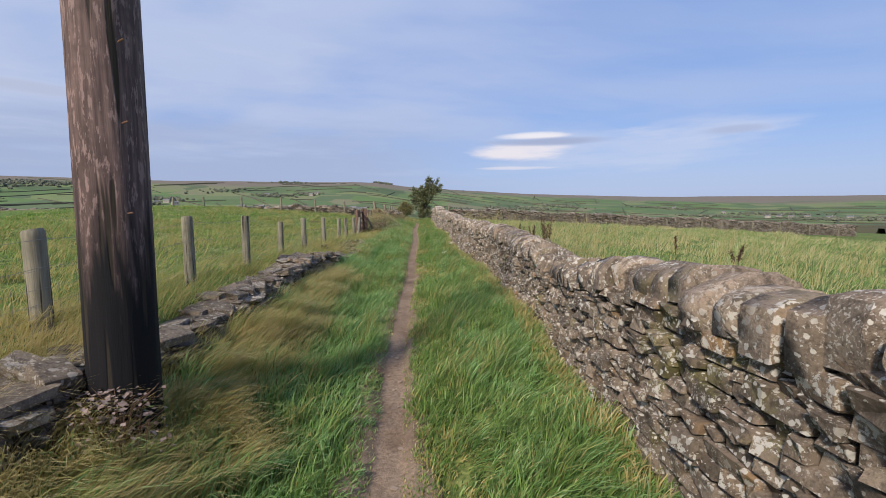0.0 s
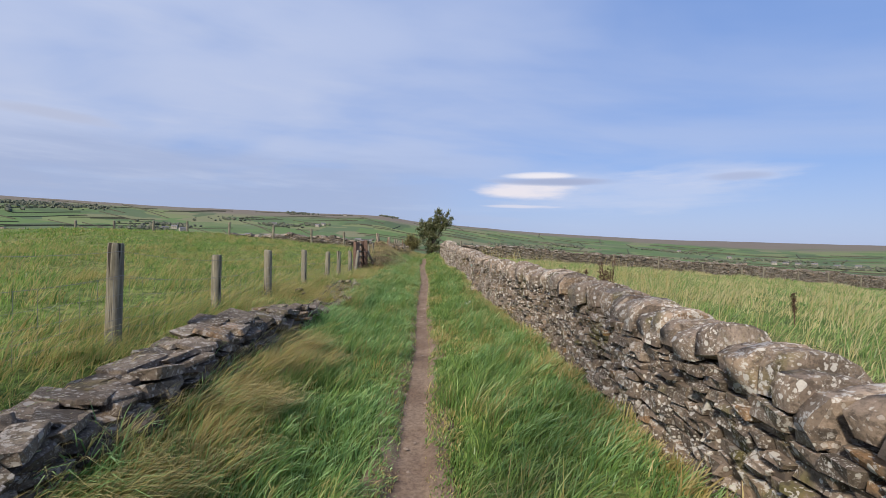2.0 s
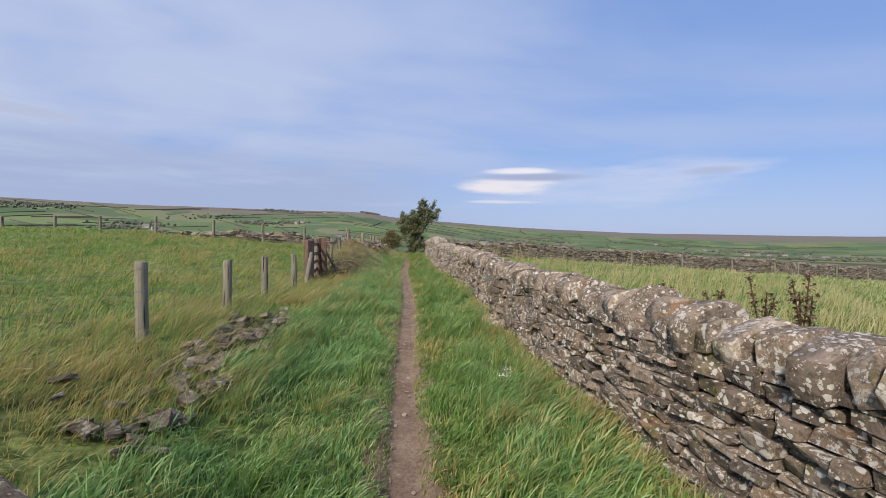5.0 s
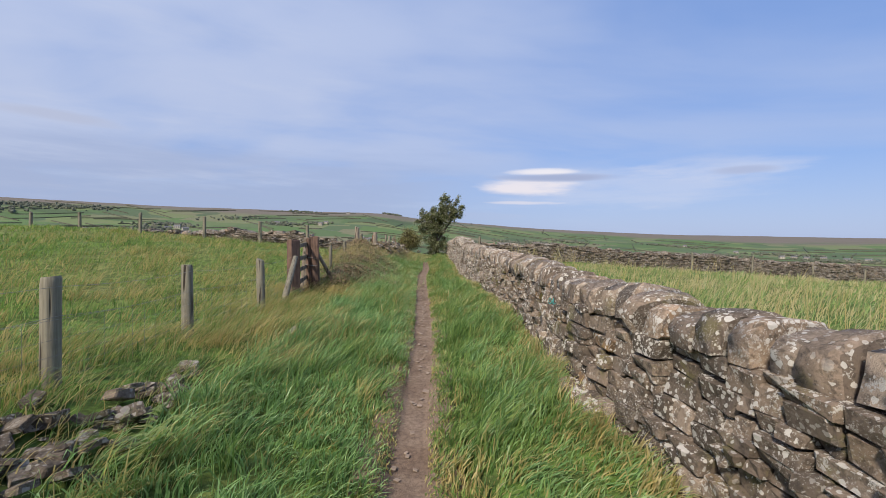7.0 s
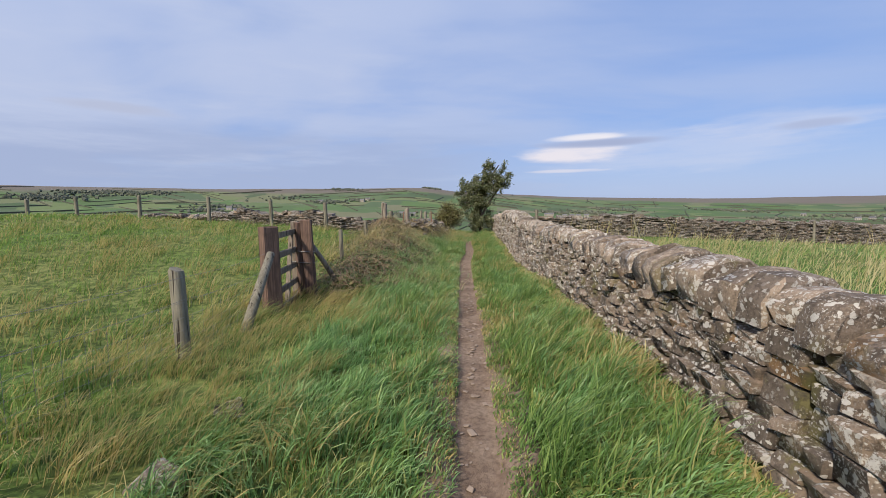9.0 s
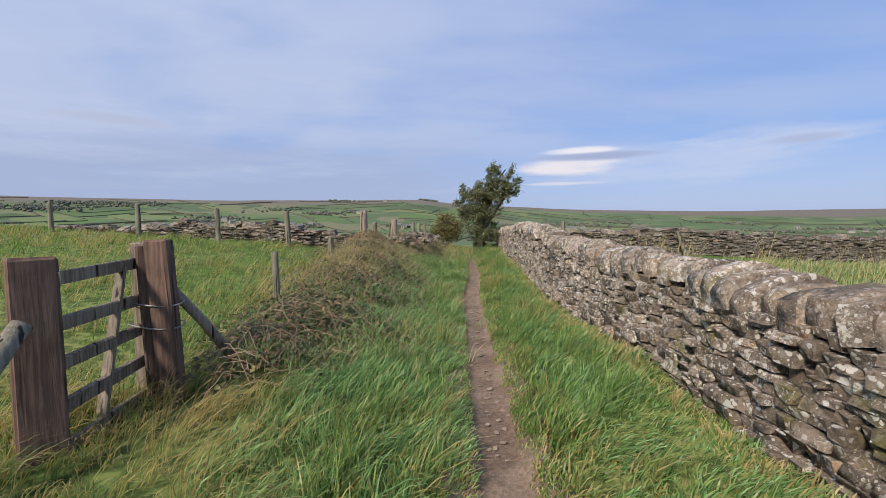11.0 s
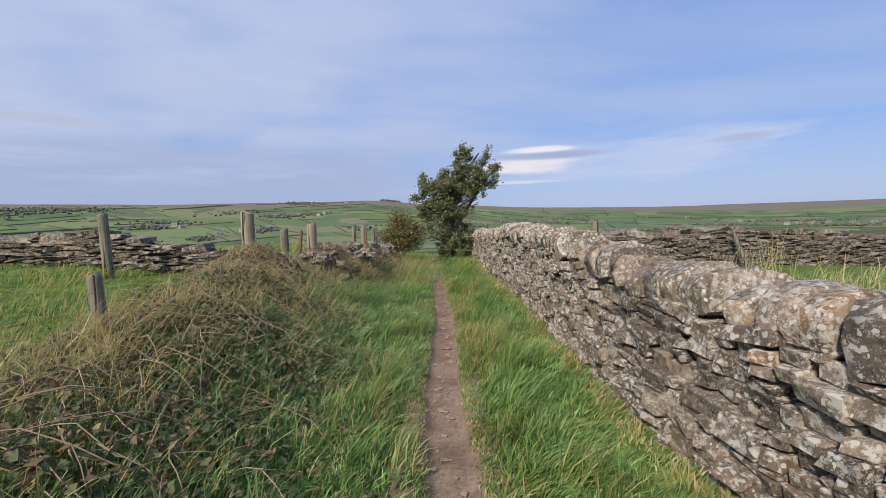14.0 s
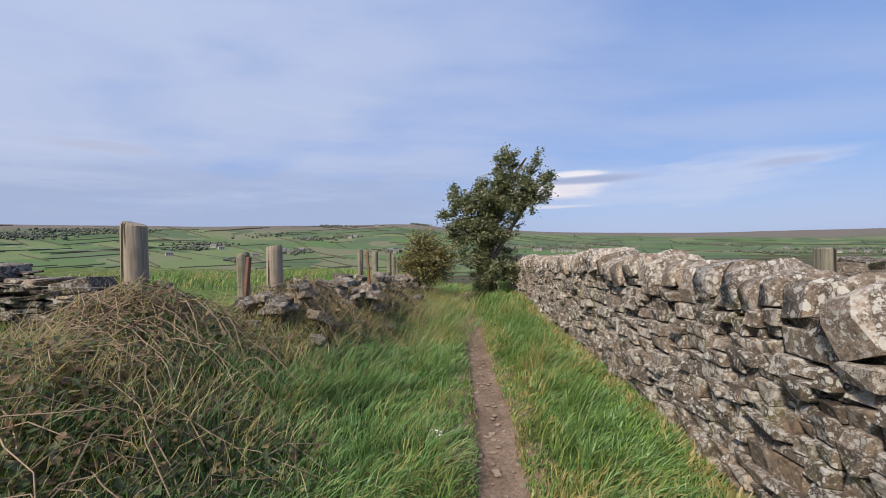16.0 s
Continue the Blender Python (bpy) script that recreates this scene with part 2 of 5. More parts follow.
def ground_material():
    m, g, geo = material("turf")
    p = geo.outputs["Position"]
    z = g.add("ShaderNodeSeparateXYZ", None, Vector=p).outputs[2]
    a = g.noise(p, 0.35, 5.0, 0.6)
    fine = g.noise(p, 9.0, 5.0, 0.7)
    near = g.mix(g.step(a, 0.4, 0.62), rgb(0.12, 0.20, 0.045), rgb(0.22, 0.23, 0.08))
    near = g.mix(g.step(fine, 0.62, 0.4), near, rgb(0.06, 0.085, 0.025))
    # enclosed fields of different greens across the valley, greyed to hint at distance haze
    flat = g.stretch(p, 1.0, 1.0, 0.0)
    cell = g.add("ShaderNodeTexVoronoi", {"feature": "F1", "distance": "CHEBYCHEV"}, Vector=flat, Scale=0.0085, Randomness=0.9)
    tone = g.add("ShaderNodeSeparateColor", None, Color=cell.outputs["Color"]).outputs[0]
    fields = g.ramp(tone, [(0.0, (0.066, 0.105, 0.055)), (0.25, (0.105, 0.185, 0.062)), (0.5, (0.085, 0.130, 0.072)), (0.75, (0.160, 0.215, 0.085)), (1.0, (0.185, 0.180, 0.115))])
    fields = g.mix(g.math("MULTIPLY", g.noise(flat, 0.03, 4.0, 0.6), 0.55), fields, rgb(0.10, 0.115, 0.072))
    # moor browns greyed as well: some distance haze is put into the colour
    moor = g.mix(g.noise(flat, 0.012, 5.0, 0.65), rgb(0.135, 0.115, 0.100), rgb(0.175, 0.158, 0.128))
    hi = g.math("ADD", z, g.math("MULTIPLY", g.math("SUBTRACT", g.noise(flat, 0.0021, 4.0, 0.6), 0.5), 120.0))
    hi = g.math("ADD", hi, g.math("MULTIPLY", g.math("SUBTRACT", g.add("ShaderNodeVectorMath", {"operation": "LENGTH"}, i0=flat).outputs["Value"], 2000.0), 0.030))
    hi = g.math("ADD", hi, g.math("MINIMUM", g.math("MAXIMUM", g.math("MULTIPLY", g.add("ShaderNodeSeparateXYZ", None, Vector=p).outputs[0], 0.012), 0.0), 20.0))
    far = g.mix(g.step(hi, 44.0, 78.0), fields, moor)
    dist = g.add("ShaderNodeVectorMath", {"operation": "LENGTH"}, i0=flat).outputs["Value"]
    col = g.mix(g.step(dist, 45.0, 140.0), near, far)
    finish(g, col, 0.95, fine, 0.5, 0.03, 0.1)
    return m


def soil_material():
    m, g, geo = material("trodden_soil")
    p = geo.outputs["Position"]
    a, b, c = g.noise(p, 3.0, 4.0, 0.6), g.noise(p, 38.0, 5.0, 0.7), g.noise(p, 160.0, 3.0, 0.6)
    col = g.mix(g.step(a, 0.35, 0.65), rgb(0.185, 0.130, 0.092), rgb(0.275, 0.205, 0.150))
    col = g.mix(g.step(b, 0.35, 0.62), g.mix(0.5, col, rgb(0.06, 0.04, 0.03)), col)
    col = g.mix(g.math("MULTIPLY", g.step(c, 0.62, 0.7), 0.5), col, rgb(0.38, 0.32, 0.25))
    finish(g, col, 0.95, g.math("ADD", b, g.math("MULTIPLY", c, 0.5)), 0.7, 0.015, 0.15)
    return m


def wood_material(name, light, dark, tar=None, grain=1.0, lean=0.5):
    """Upright weathered timber, with grain along z and, if asked, a tarred foot up to that height."""
    m, g, geo = material(name)
    p = geo.outputs["Position"]
    r = g.add("ShaderNodeObjectInfo").outputs["Random"]
    streak = g.noise(g.stretch(p, 60.0 * grain, 60.0 * grain, 2.6), 1.0, 5.0, 0.65)
    blot = g.noise(p, 5.0, 4.0, 0.6)
    crack = g.noise(g.stretch(p, 26.0 * grain, 26.0 * grain, 1.1), 1.0, 2.0, 0.5)
    col = g.mix(g.step(streak, 0.36, 0.64), rgb(*dark), rgb(*light))
    col = g.mix(g.math("MULTIPLY", g.step(blot, 0.45, 0.68), lean), col, rgb(*[c * 0.55 for c in dark]))
    col = g.mix(g.math("MULTIPLY", r, 0.35), col, rgb(light[0] * 1.1, light[1] * 1.1, light[2] * 1.12))
    if tar:
        fleck = g.noise(g.stretch(p, 42.0, 42.0, 9.0), 1.0, 5.0, 0.7)
        col = g.mix(g.math("MULTIPLY", g.step(fleck, 0.54, 0.60), 0.8), col, rgb(light[0] * 1.7, light[1] * 1.75, light[2] * 1.8))
        z = g.add("ShaderNodeSeparateXYZ", None, Vector=p).outputs[2]
        edge = g.math("ADD", z, g.math("MULTIPLY", g.math("SUBTRACT", g.noise(g.stretch(p, 18.0, 18.0, 1.3), 1.0, 4.0), 0.5), 1.5))
        col = g.mix(g.step(edge, tar + 0.25, tar - 0.35), col, rgb(0.007, 0.007, 0.009))
    col = g.mix(g.step(crack, 0.40, 0.33), col, rgb(0.03, 0.024, 0.018))
    finish(g, col, 0.8, g.math("ADD", streak, g.step(crack, 0.33, 0.42)), 0.6, 0.006, 0.25)
    return m


def plain_material(name, a, b, scale=20.0, rough=0.7, metal=0.0, translucent=0.0, spec=0.3):
    m, g, geo = material(name)
    n = g.noise(geo.outputs["Position"], scale, 4.0, 0.6)
    r = g.math("FRACT", g.math("ADD", geo.outputs["Random Per Island"], g.add("ShaderNodeObjectInfo").outputs["Random"]))
    col = g.mix(g.math("ADD", g.math("MULTIPLY", n, 0.5), g.math("MULTIPLY", r, 0.5)), rgb(*a), rgb(*b))
    finish(g, col, rough, n if not translucent else None, 0.3, 0.005, spec, metal, translucent)
    return m


def leaf_material(name, stops, translucent=0.3, rough=0.5):
    m, g, geo = material(name)
    finish(g, g.ramp(geo.outputs["Random Per Island"], stops), rough, None, spec=0.35, translucent=translucent)
    return m


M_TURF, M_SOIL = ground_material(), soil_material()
M_POLE = wood_material("creosoted_pole", (0.165, 0.112, 0.10), (0.038, 0.025, 0.027), tar=1.55, grain=0.75, lean=0.75)
M_POST = wood_material("weathered_post", (0.255, 0.235, 0.178), (0.125, 0.114, 0.08))
M_STOUT = wood_material("pale_stout_post", (0.34, 0.29, 0.225), (0.20, 0.165, 0.125), lean=0.3)
M_SLEEPER = wood_material("red_brown_sleeper", (0.185, 0.118, 0.088), (0.07, 0.046, 0.037), grain=0.7)
M_RAIL = wood_material("grey_rail", (0.26, 0.22, 0.17), (0.11, 0.088, 0.066))
M_WIRE = plain_material("galvanised_wire", (0.20, 0.20, 0.19), (0.30, 0.30, 0.29), rough=0.6, metal=0.4)
M_RUST = plain_material("rusty_iron", (0.12, 0.06, 0.04), (0.20, 0.11, 0.07), rough=0.85)
M_PEBBLE = plain_material("path_pebble", (0.20, 0.15, 0.11), (0.34, 0.27, 0.21), 40.0, 0.85)
M_STEM = plain_material("dead_bramble_stem", (0.14, 0.088, 0.058), (0.38, 0.29, 0.19), 12.0, 0.8)
M_HEAD = plain_material("faded_seed_head", (0.10, 0.07, 0.062), (0.30, 0.235, 0.21), 12.0, 0.85)
M_STALK = plain_material("dock_stalk", (0.075, 0.042, 0.028), (0.14, 0.085, 0.055), 12.0, 0.85)
M_BRAMBLE = leaf_material("bramble_leaf", [(0.0, (0.052, 0.078, 0.034)), (0.3, (0.09, 0.12, 0.052)), (0.5, (0.15, 0.155, 0.068)), (0.7, (0.185, 0.115, 0.068)), (0.85, (0.145, 0.085, 0.056)), (1.0, (0.30, 0.26, 0.11))], 0.3, 0.6)
M_TREE = leaf_material("hawthorn_leaf", [(0.0, (0.11, 0.145, 0.065)), (0.35, (0.20, 0.235, 0.11)), (0.65, (0.28, 0.30, 0.155)), (0.85, (0.40, 0.385, 0.23)), (1.0, (0.49, 0.475, 0.35))], 0.45)
M_BUSH = leaf_material("autumn_leaf", [(0.0, (0.17, 0.20, 0.075)), (0.4, (0.29, 0.30, 0.12)), (0.7, (0.38, 0.35, 0.15)), (1.0, (0.42, 0.31, 0.14))], 0.5)
M_BARK = plain_material("bark", (0.07, 0.055, 0.042), (0.14, 0.115, 0.09), 30.0, 0.9)
M_FERN = leaf_material("fern_leaf", [(0.0, (0.13, 0.19, 0.05)), (1.0, (0.22, 0.28, 0.09))])
# tree greens paled and greyed, with aerial haze painted into them
M_HAZED_WOODS = leaf_material("far_woods", [(0.0, (0.075, 0.09, 0.068)), (0.6, (0.105, 0.118, 0.084)), (1.0, (0.14, 0.14, 0.1))], 0.0, 0.9)
M_FARLINE = plain_material("far_field_walls", (0.05, 0.052, 0.035), (0.085, 0.085, 0.06), 0.05, 0.95)
M_HOUSE = plain_material("far_house_stone", (0.20, 0.18, 0.15), (0.44, 0.41, 0.36), 0.2, 0.9)
M_SLATE = plain_material("far_slate_roof", (0.11, 0.11, 0.12), (0.19, 0.19, 0.20), 0.3, 0.8)
M_PANE = plain_material("far_window_pane", (0.03, 0.035, 0.04), (0.06, 0.065, 0.07), 1.0, 0.2)
M_PETAL = plain_material("white_petal", (0.70, 0.70, 0.64), (0.80, 0.80, 0.74), 40.0, 0.6)
M_TWINE = plain_material("turquoise_twine", (0.05, 0.28, 0.28), (0.08, 0.40, 0.38), 60.0, 0.7)


# ---- the lie of the land ----
rng = np.random.default_rng(7)


def wave(x, y, f, seed=0.0):
    """Soft pseudo-noise, about -1 to 1."""
    return (np.sin(x * f + seed) * np.cos(y * f * 0.9 + seed * 1.7) + 0.6 * np.sin(x * f * 1.9 - y * f * 1.4 + seed * 2.3)
            + 0.4 * np.sin(x * f * 3.7 + y * f * 3.1 + seed * 0.7)) / 1.6


def path_x(y):
    return np.interp(y, [-20, 0, 2, 3.9, 6.4, 8.2, 11.4, 14.8, 16, 18.5, 22.8, 25.4, 29, 33, 45], [-0.1, -0.22, -0.30, -0.47, -0.60, -0.65, -0.86, -0.98, -1.06, -1.25, -1.56, -1.58, -1.85, -2.1, -2.4])


def path_z(y):
    return np.interp(y, [-20, 0, 4, 8, 11.4, 14.8, 17, 20, 23, 25.4, 29, 33, 37, 45], [0.05, 0.12, 0.15, 0.19, 0.21, 0.34, 0.37, 0.34, 0.33, 0.37, 0.46, 0.5, 0.2, -0.9])


def wall_x(y):
    """The path-side face of the long wall."""
    return np.interp(y, [-20, 0, 5.4, 7.8, 8.9, 10, 12, 13.3, 14.4, 16.2, 17, 18.9, 20.5, 22.3, 23.7, 24.6, 27.3, 31, 34],
                     [1.35, 1.10, 1.05, 0.90, 0.80, 0.63, 0.41, 0.24, 0.24, 0.16, 0.10, -0.02, -0.22, -0.45, -0.48, -0.45, -0.65, -0.86, -1.0])


def batter(y):
    """How far the wall leans back from foot to cope."""
    return np.interp(y, [0, 6, 8, 12, 17, 22.3, 24.5, 30], [0.06, 0.08, 0.14, 0.13, 0.15, 0.20, 0.13, 0.08])


def wall_top(y):
    return np.interp(y, [-20, 0.6, 1.1, 1.3, 1.6, 2.3, 2.9, 3.7, 4.4, 5.5, 6.5, 8, 12, 15, 19, 22.4, 23.5, 24.5, 26.9, 29, 34],
                     [1.35, 1.40, 1.40, 1.31, 1.34, 1.35, 1.26, 1.12, 1.10, 1.17, 1.2, 1.23, 1.24, 1.27, 1.32, 1.37, 1.46, 1.54, 1.58, 1.45, 1.35])


def fence_x(y):
    return np.interp(y, [-20, 2.7, 6, 9.1, 11, 12.5, 16, 17.6, 20.2, 22.5, 25.1], [-2.4, -2.68, -2.82, -3.04, -3.15, -3.15, -3.4, -3.6, -3.65, -3.85, -4.15])


def fence_z(y):
    return np.interp(y, [-20, 2.7, 6, 9, 12, 15, 17.6, 20, 22.5, 25, 28, 32], [0.75, 0.80, 0.74, 0.66, 0.62, 0.46, 0.40, 0.62, 0.86, 1.0, 0.95, 0.75])


def ease(v, a, b):
    t = np.clip((v - a) / (b - a), 0, 1)
    return t * t * (3 - 2 * t)


def land(x, y):
    """Height of the ground."""
    x, y = np.asarray(x, float), np.asarray(y, float)
    px, pz, wx, fx, fz = path_x(y), path_z(y), wall_x(y), fence_x(y), fence_z(y)
    left = px - x
    # verge, bank up to the fence, pasture beyond
    bank = pz + 0.05 + (fz - pz - 0.05) * ease(left, 0.55, np.maximum(px - fx, 1.5))
    past = np.clip(fx - x, 0, 60)
    pasture = 0.50 * ease(past, 0, 12) + 0.10 * ease(y, 8, 22) * ease(past, 0, 4) + 0.05 * wave(x, y, 0.5) * ease(past, 0, 2)
    zl = bank + pasture
    # verge up to the wall, meadow beyond
    verge = pz + 0.05 + 0.09 * ease(x, px + 0.2, wx)
    meadow = np.interp(y, [0, 8, 20, 28, 34], [0.60, 0.62, 0.72, 0.88, 0.8]) - np.clip(x, 0, 60) * np.interp(y, [0, 10, 28], [0.045, 0.055, 0.052]) + 0.04 * wave(x, y, 0.6, 3.0)
    zr = np.where(x < wx + 0.1, verge, verge + (meadow - verge) * ease(x, wx + 0.1, wx + 0.6))
    z = np.where(x < px, zl, zr)
    z = z + 0.018 * wave(x, y, 3.1, 1.0) * ease(np.abs(x - px), 0.2, 0.5)
    wide = np.interp(y, [0, 10, 22, 26, 31], [1.0, 1.05, 1.22, 1.2, 1.0])
    z = z - 0.15 * (1 - ease(np.abs(x - px), 0.20 * wide, 0.34 * wide))
    # the far valley and its ridge
    dx, dy = x, y - 8.0
    r = np.hypot(dx, dy) + 1e-6
    az = np.degrees(np.arctan2(dx, dy))
    rs = np.interp(az, [-180, -60, -12, 0, 12, 40, 70, 180], [2600, 2300, 2000, 2300, 3000, 4000, 4000, 2600])
    el = np.interp(az, [-180, -90, -46, -38, -27, -14, -9, -4, 2, 9, 18, 29, 46, 90, 180], [2.4, 2.6, 2.75, 2.78, 2.82, 3.0, 3.0, 2.45, 2.0, 1.62, 1.25, 1.0, 0.95, 1.5, 2.4])
    zs = rs * np.tan(np.radians(el)) + 1.6 + 2.0 * wave(az * 0.3, az * 0.1, 1.0)
    rv = np.interp(az, [-180, -40, 0, 35, 180], [620, 620, 700, 1400, 620])
    t = np.clip((r - 24) / (rv - 24), 0, 1)
    floor = -36.0 * (1 - (1 - t) ** 1.8)
    up = np.clip((r - rv) / (rs - rv), 0, 1)
    climb = (zs + 36.0) * (0.35 * up + 0.65 * up * up * (3 - 2 * up)) + 5.0 * wave(x, y, 0.004, 2.0) * np.sin(up * np.pi)
    over = -0.035 * np.clip(r - rs, 0, None)
    valley = floor + climb + over
    keep = 1 - ease(r, np.interp(az, [-180, -30, -8, 8, 50, 180], [22, 22, 25, 25, 34, 22]), np.interp(az, [-180, -30, -8, 8, 50, 180], [60, 60, 48, 48, 75, 60]))
    return z * keep + valley * (1 - keep) + np.where(keep < 1, 0.4 * (1 - keep), 0)


# ---- mesh helpers ----
def mesh_from(name, co, tris, mat=None, smooth=False):
    """A mesh from arrays of corners and triangles."""
    co, tris = np.asarray(co, np.float32), np.asarray(tris, np.int32)
    me = bpy.data.meshes.new(name)
    me.vertices.add(len(co))
    me.vertices.foreach_set("co", co.ravel())
    me.loops.add(tris.size)
    me.loops.foreach_set("vertex_index", tris.ravel())
    me.polygons.add(len(tris))
    me.polygons.foreach_set("loop_start", np.arange(0, tris.size, 3, dtype=np.int32))
    me.polygons.foreach_set("loop_total", np.full(len(tris), 3, np.int32))
    me.polygons.foreach_set("use_smooth", np.full(len(tris), smooth, bool))
    me.update(calc_edges=True)
    me.validate()
    if smooth:
        me.set_sharp_from_angle(angle=radians(38))
    if mat:
        me.materials.append(mat)
    return me


class Heap:
    """Gathers arrays of corners and triangles into one mesh."""

    def __init__(self):
        self.co, self.tri, self.n = [], [], 0

    def add(self, co, tri):
        self.co.append(np.asarray(co, float))
        self.tri.append(np.asarray(tri, int) + self.n)
        self.n += len(co)

    def mesh(self, name, mat, smooth=False):
        return mesh_from(name, np.concatenate(self.co), np.concatenate(self.tri), mat, smooth)


def holder(name, at, label, category, group="", kind=""):
    ob = new(name)
    ob.empty_display_size = 0.1
    ob.matrix_world = Matrix.Translation(at)
    return tagged(ob, label, category, group, kind)


def child(name, me, parent, label="", m=None):
    """Links a mesh, given in the world's place, as a part under its thing."""
    ob = new(name, me)
    ob.parent = parent
    ob.matrix_parent_inverse = Matrix.Translation(-parent.matrix_world.translation) if parent.parent is None else Matrix()
    if m is not None:
        ob.matrix_basis = m
    return tagged(ob, label)


def part(name, bm, mat, parent, label=""):
    me = bpy.data.meshes.new(name)
    bm.to_mesh(me)
    bm.free()
    me.materials.append(mat)
    return child(name, me, parent, label)


def tube(points, radii, sides=6, cap=True):
    """Corners and triangles of a bent tapering rod."""
    p = np.asarray(points, float)
    r = np.broadcast_to(np.asarray(radii, float), (len(p),))
    d = np.gradient(p, axis=0)
    d /= np.linalg.norm(d, axis=1)[:, None] + 1e-9
    ref = np.where(np.abs(d[:, 2:3]) > 0.9, np.array([[1.0, 0, 0]]), np.array([[0, 0, 1.0]]))
    u = np.cross(d, ref)
    u /= np.linalg.norm(u, axis=1)[:, None] + 1e-9
    v = np.cross(d, u)
    a = np.linspace(0, 2 * np.pi, sides, endpoint=False)
    ring = p[:, None] + r[:, None, None] * (np.cos(a)[None, :, None] * u[:, None] + np.sin(a)[None, :, None] * v[:, None])
    co = ring.reshape(-1, 3)
    i = np.arange(len(p) - 1)[:, None] * sides
    j, k = np.arange(sides)[None], (np.arange(sides)[None] + 1) % sides
    tri = np.concatenate([np.stack([i + j, i + k, i + sides + k], -1).reshape(-1, 3), np.stack([i + j, i + sides + k, i + sides + j], -1).reshape(-1, 3)])
    if cap:
        n = len(co)
        co = np.vstack([co, p[:1], p[-1:]])
        last = (len(p) - 1) * sides
        j, k = np.arange(sides), (np.arange(sides) + 1) % sides
        tri = np.vstack([tri, np.stack([np.full(sides, n), k, j], -1), np.stack([np.full(sides, n + 1), last + j, last + k], -1)])
    return co, tri


def box_bm(m, bevel=0.008, wobble=0.0, seed=0):
    """A bevelled timber, a unit cube under the matrix m."""
    bm = bmesh.new()
    bmesh.ops.create_cube(bm, size=1.0, matrix=m)
    bmesh.ops.bevel(bm, geom=bm.edges[:], offset=bevel, segments=1, affect="EDGES")
    r = random.Random(seed)
    for v in bm.verts:
        v.co += Vector((r.uniform(-1, 1), r.uniform(-1, 1), r.uniform(-1, 1))) * wobble
    return bm


def beam(a, b, w, d, roll=0.0):
    """The matrix that lays a unit cube from a to b, w by d thick."""
    a, b = Vector(a), Vector(b)
    q = (b - a).to_track_quat("Z", "Y").to_matrix().to_4x4()
    return Matrix.Translation((a + b) / 2) @ q @ Matrix.Rotation(radians(roll), 4, "Z") @ Matrix.Diagonal((w, d, (b - a).length, 1))


# stones: a handful of chipped blocks, a unit each way
def stone_shape(seed, chamfer, jag):
    r = random.Random(seed)
    bm = bmesh.new()
    bmesh.ops.create_cube(bm, size=1.0)
    for v in bm.verts:
        v.co += Vector((r.uniform(-1, 1), r.uniform(-1, 1), r.uniform(-1, 1))) * 0.11
    bmesh.ops.bevel(bm, geom=bm.edges[:], offset=chamfer, segments=1, affect="EDGES", clamp_overlap=True)
    for v in bm.verts:
        v.co += Vector((r.uniform(-1, 1), r.uniform(-1, 1), r.uniform(-1, 1))) * jag
    bmesh.ops.triangulate(bm, faces=bm.faces[:])
    bm.verts.index_update()
    co = np.array([v.co[:] for v in bm.verts])
    tri = np.array([[v.index for v in f.verts] for f in bm.faces])
    bm.free()
    return co, tri


def cope_shape(seed):
    """A rounded cope stone: x across the wall, y along it, z up from 0 to 1."""
    r = random.Random(seed)
    pts = [(-0.5, 0.0), (-0.52, 0.50), (-0.45, 0.80), (-0.27, 0.95), (0.04, 1.0), (0.32, 0.92), (0.5, 0.60), (0.5, 0.0)]
    pts = [(a + r.uniform(-0.04, 0.04), b + r.uniform(-0.05, 0.05) * (b > 0)) for a, b in pts]
    rows = []
    for s, k in ((-0.5, 0.88), (-0.41, 1.0), (0.41, 1.0), (0.5, 0.88)):
        rows.append([(a * k + r.uniform(-0.03, 0.03), s + r.uniform(-0.035, 0.035), 0.45 + (b - 0.45) * k + r.uniform(-0.02, 0.02)) for a, b in pts])
    n = len(pts)
    co = np.array([q for row in rows for q in row])
    tri = []
    for i in range(3):
        for j in range(n):
            k = (j + 1) % n
            tri += [[i * n + j, i * n + k, (i + 1) * n + k], [i * n + j, (i + 1) * n + k, (i + 1) * n + j]]
    for j in range(1, n - 1):
        tri += [[0, j + 1, j], [3 * n, 3 * n + j, 3 * n + j + 1]]
    return co, np.array(tri)


STONES = [stone_shape(s, 0.075, 0.032) for s in range(14)]
COPES = [cope_shape(s) for s in range(12)]
STONE_MESHES = [mesh_from("wall_stone", c, t, M_STONE, True) for c, t in STONES]
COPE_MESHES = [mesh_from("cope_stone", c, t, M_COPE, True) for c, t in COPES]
RUBBLE_MESHES = [mesh_from("rubble_stone", c, t, M_RUBBLE, False) for c, t in STONES]


def stone_matrix(at, size, yaw=0.0, pitch=0.0, roll=0.0):
    return pose(*at, pitch, roll, yaw) @ Matrix.Diagonal((*size, 1))


def placed(shape, m):
    co, tri = shape
    a = np.array(m)
    return co @ a[:3, :3].T + a[:3, 3], tri


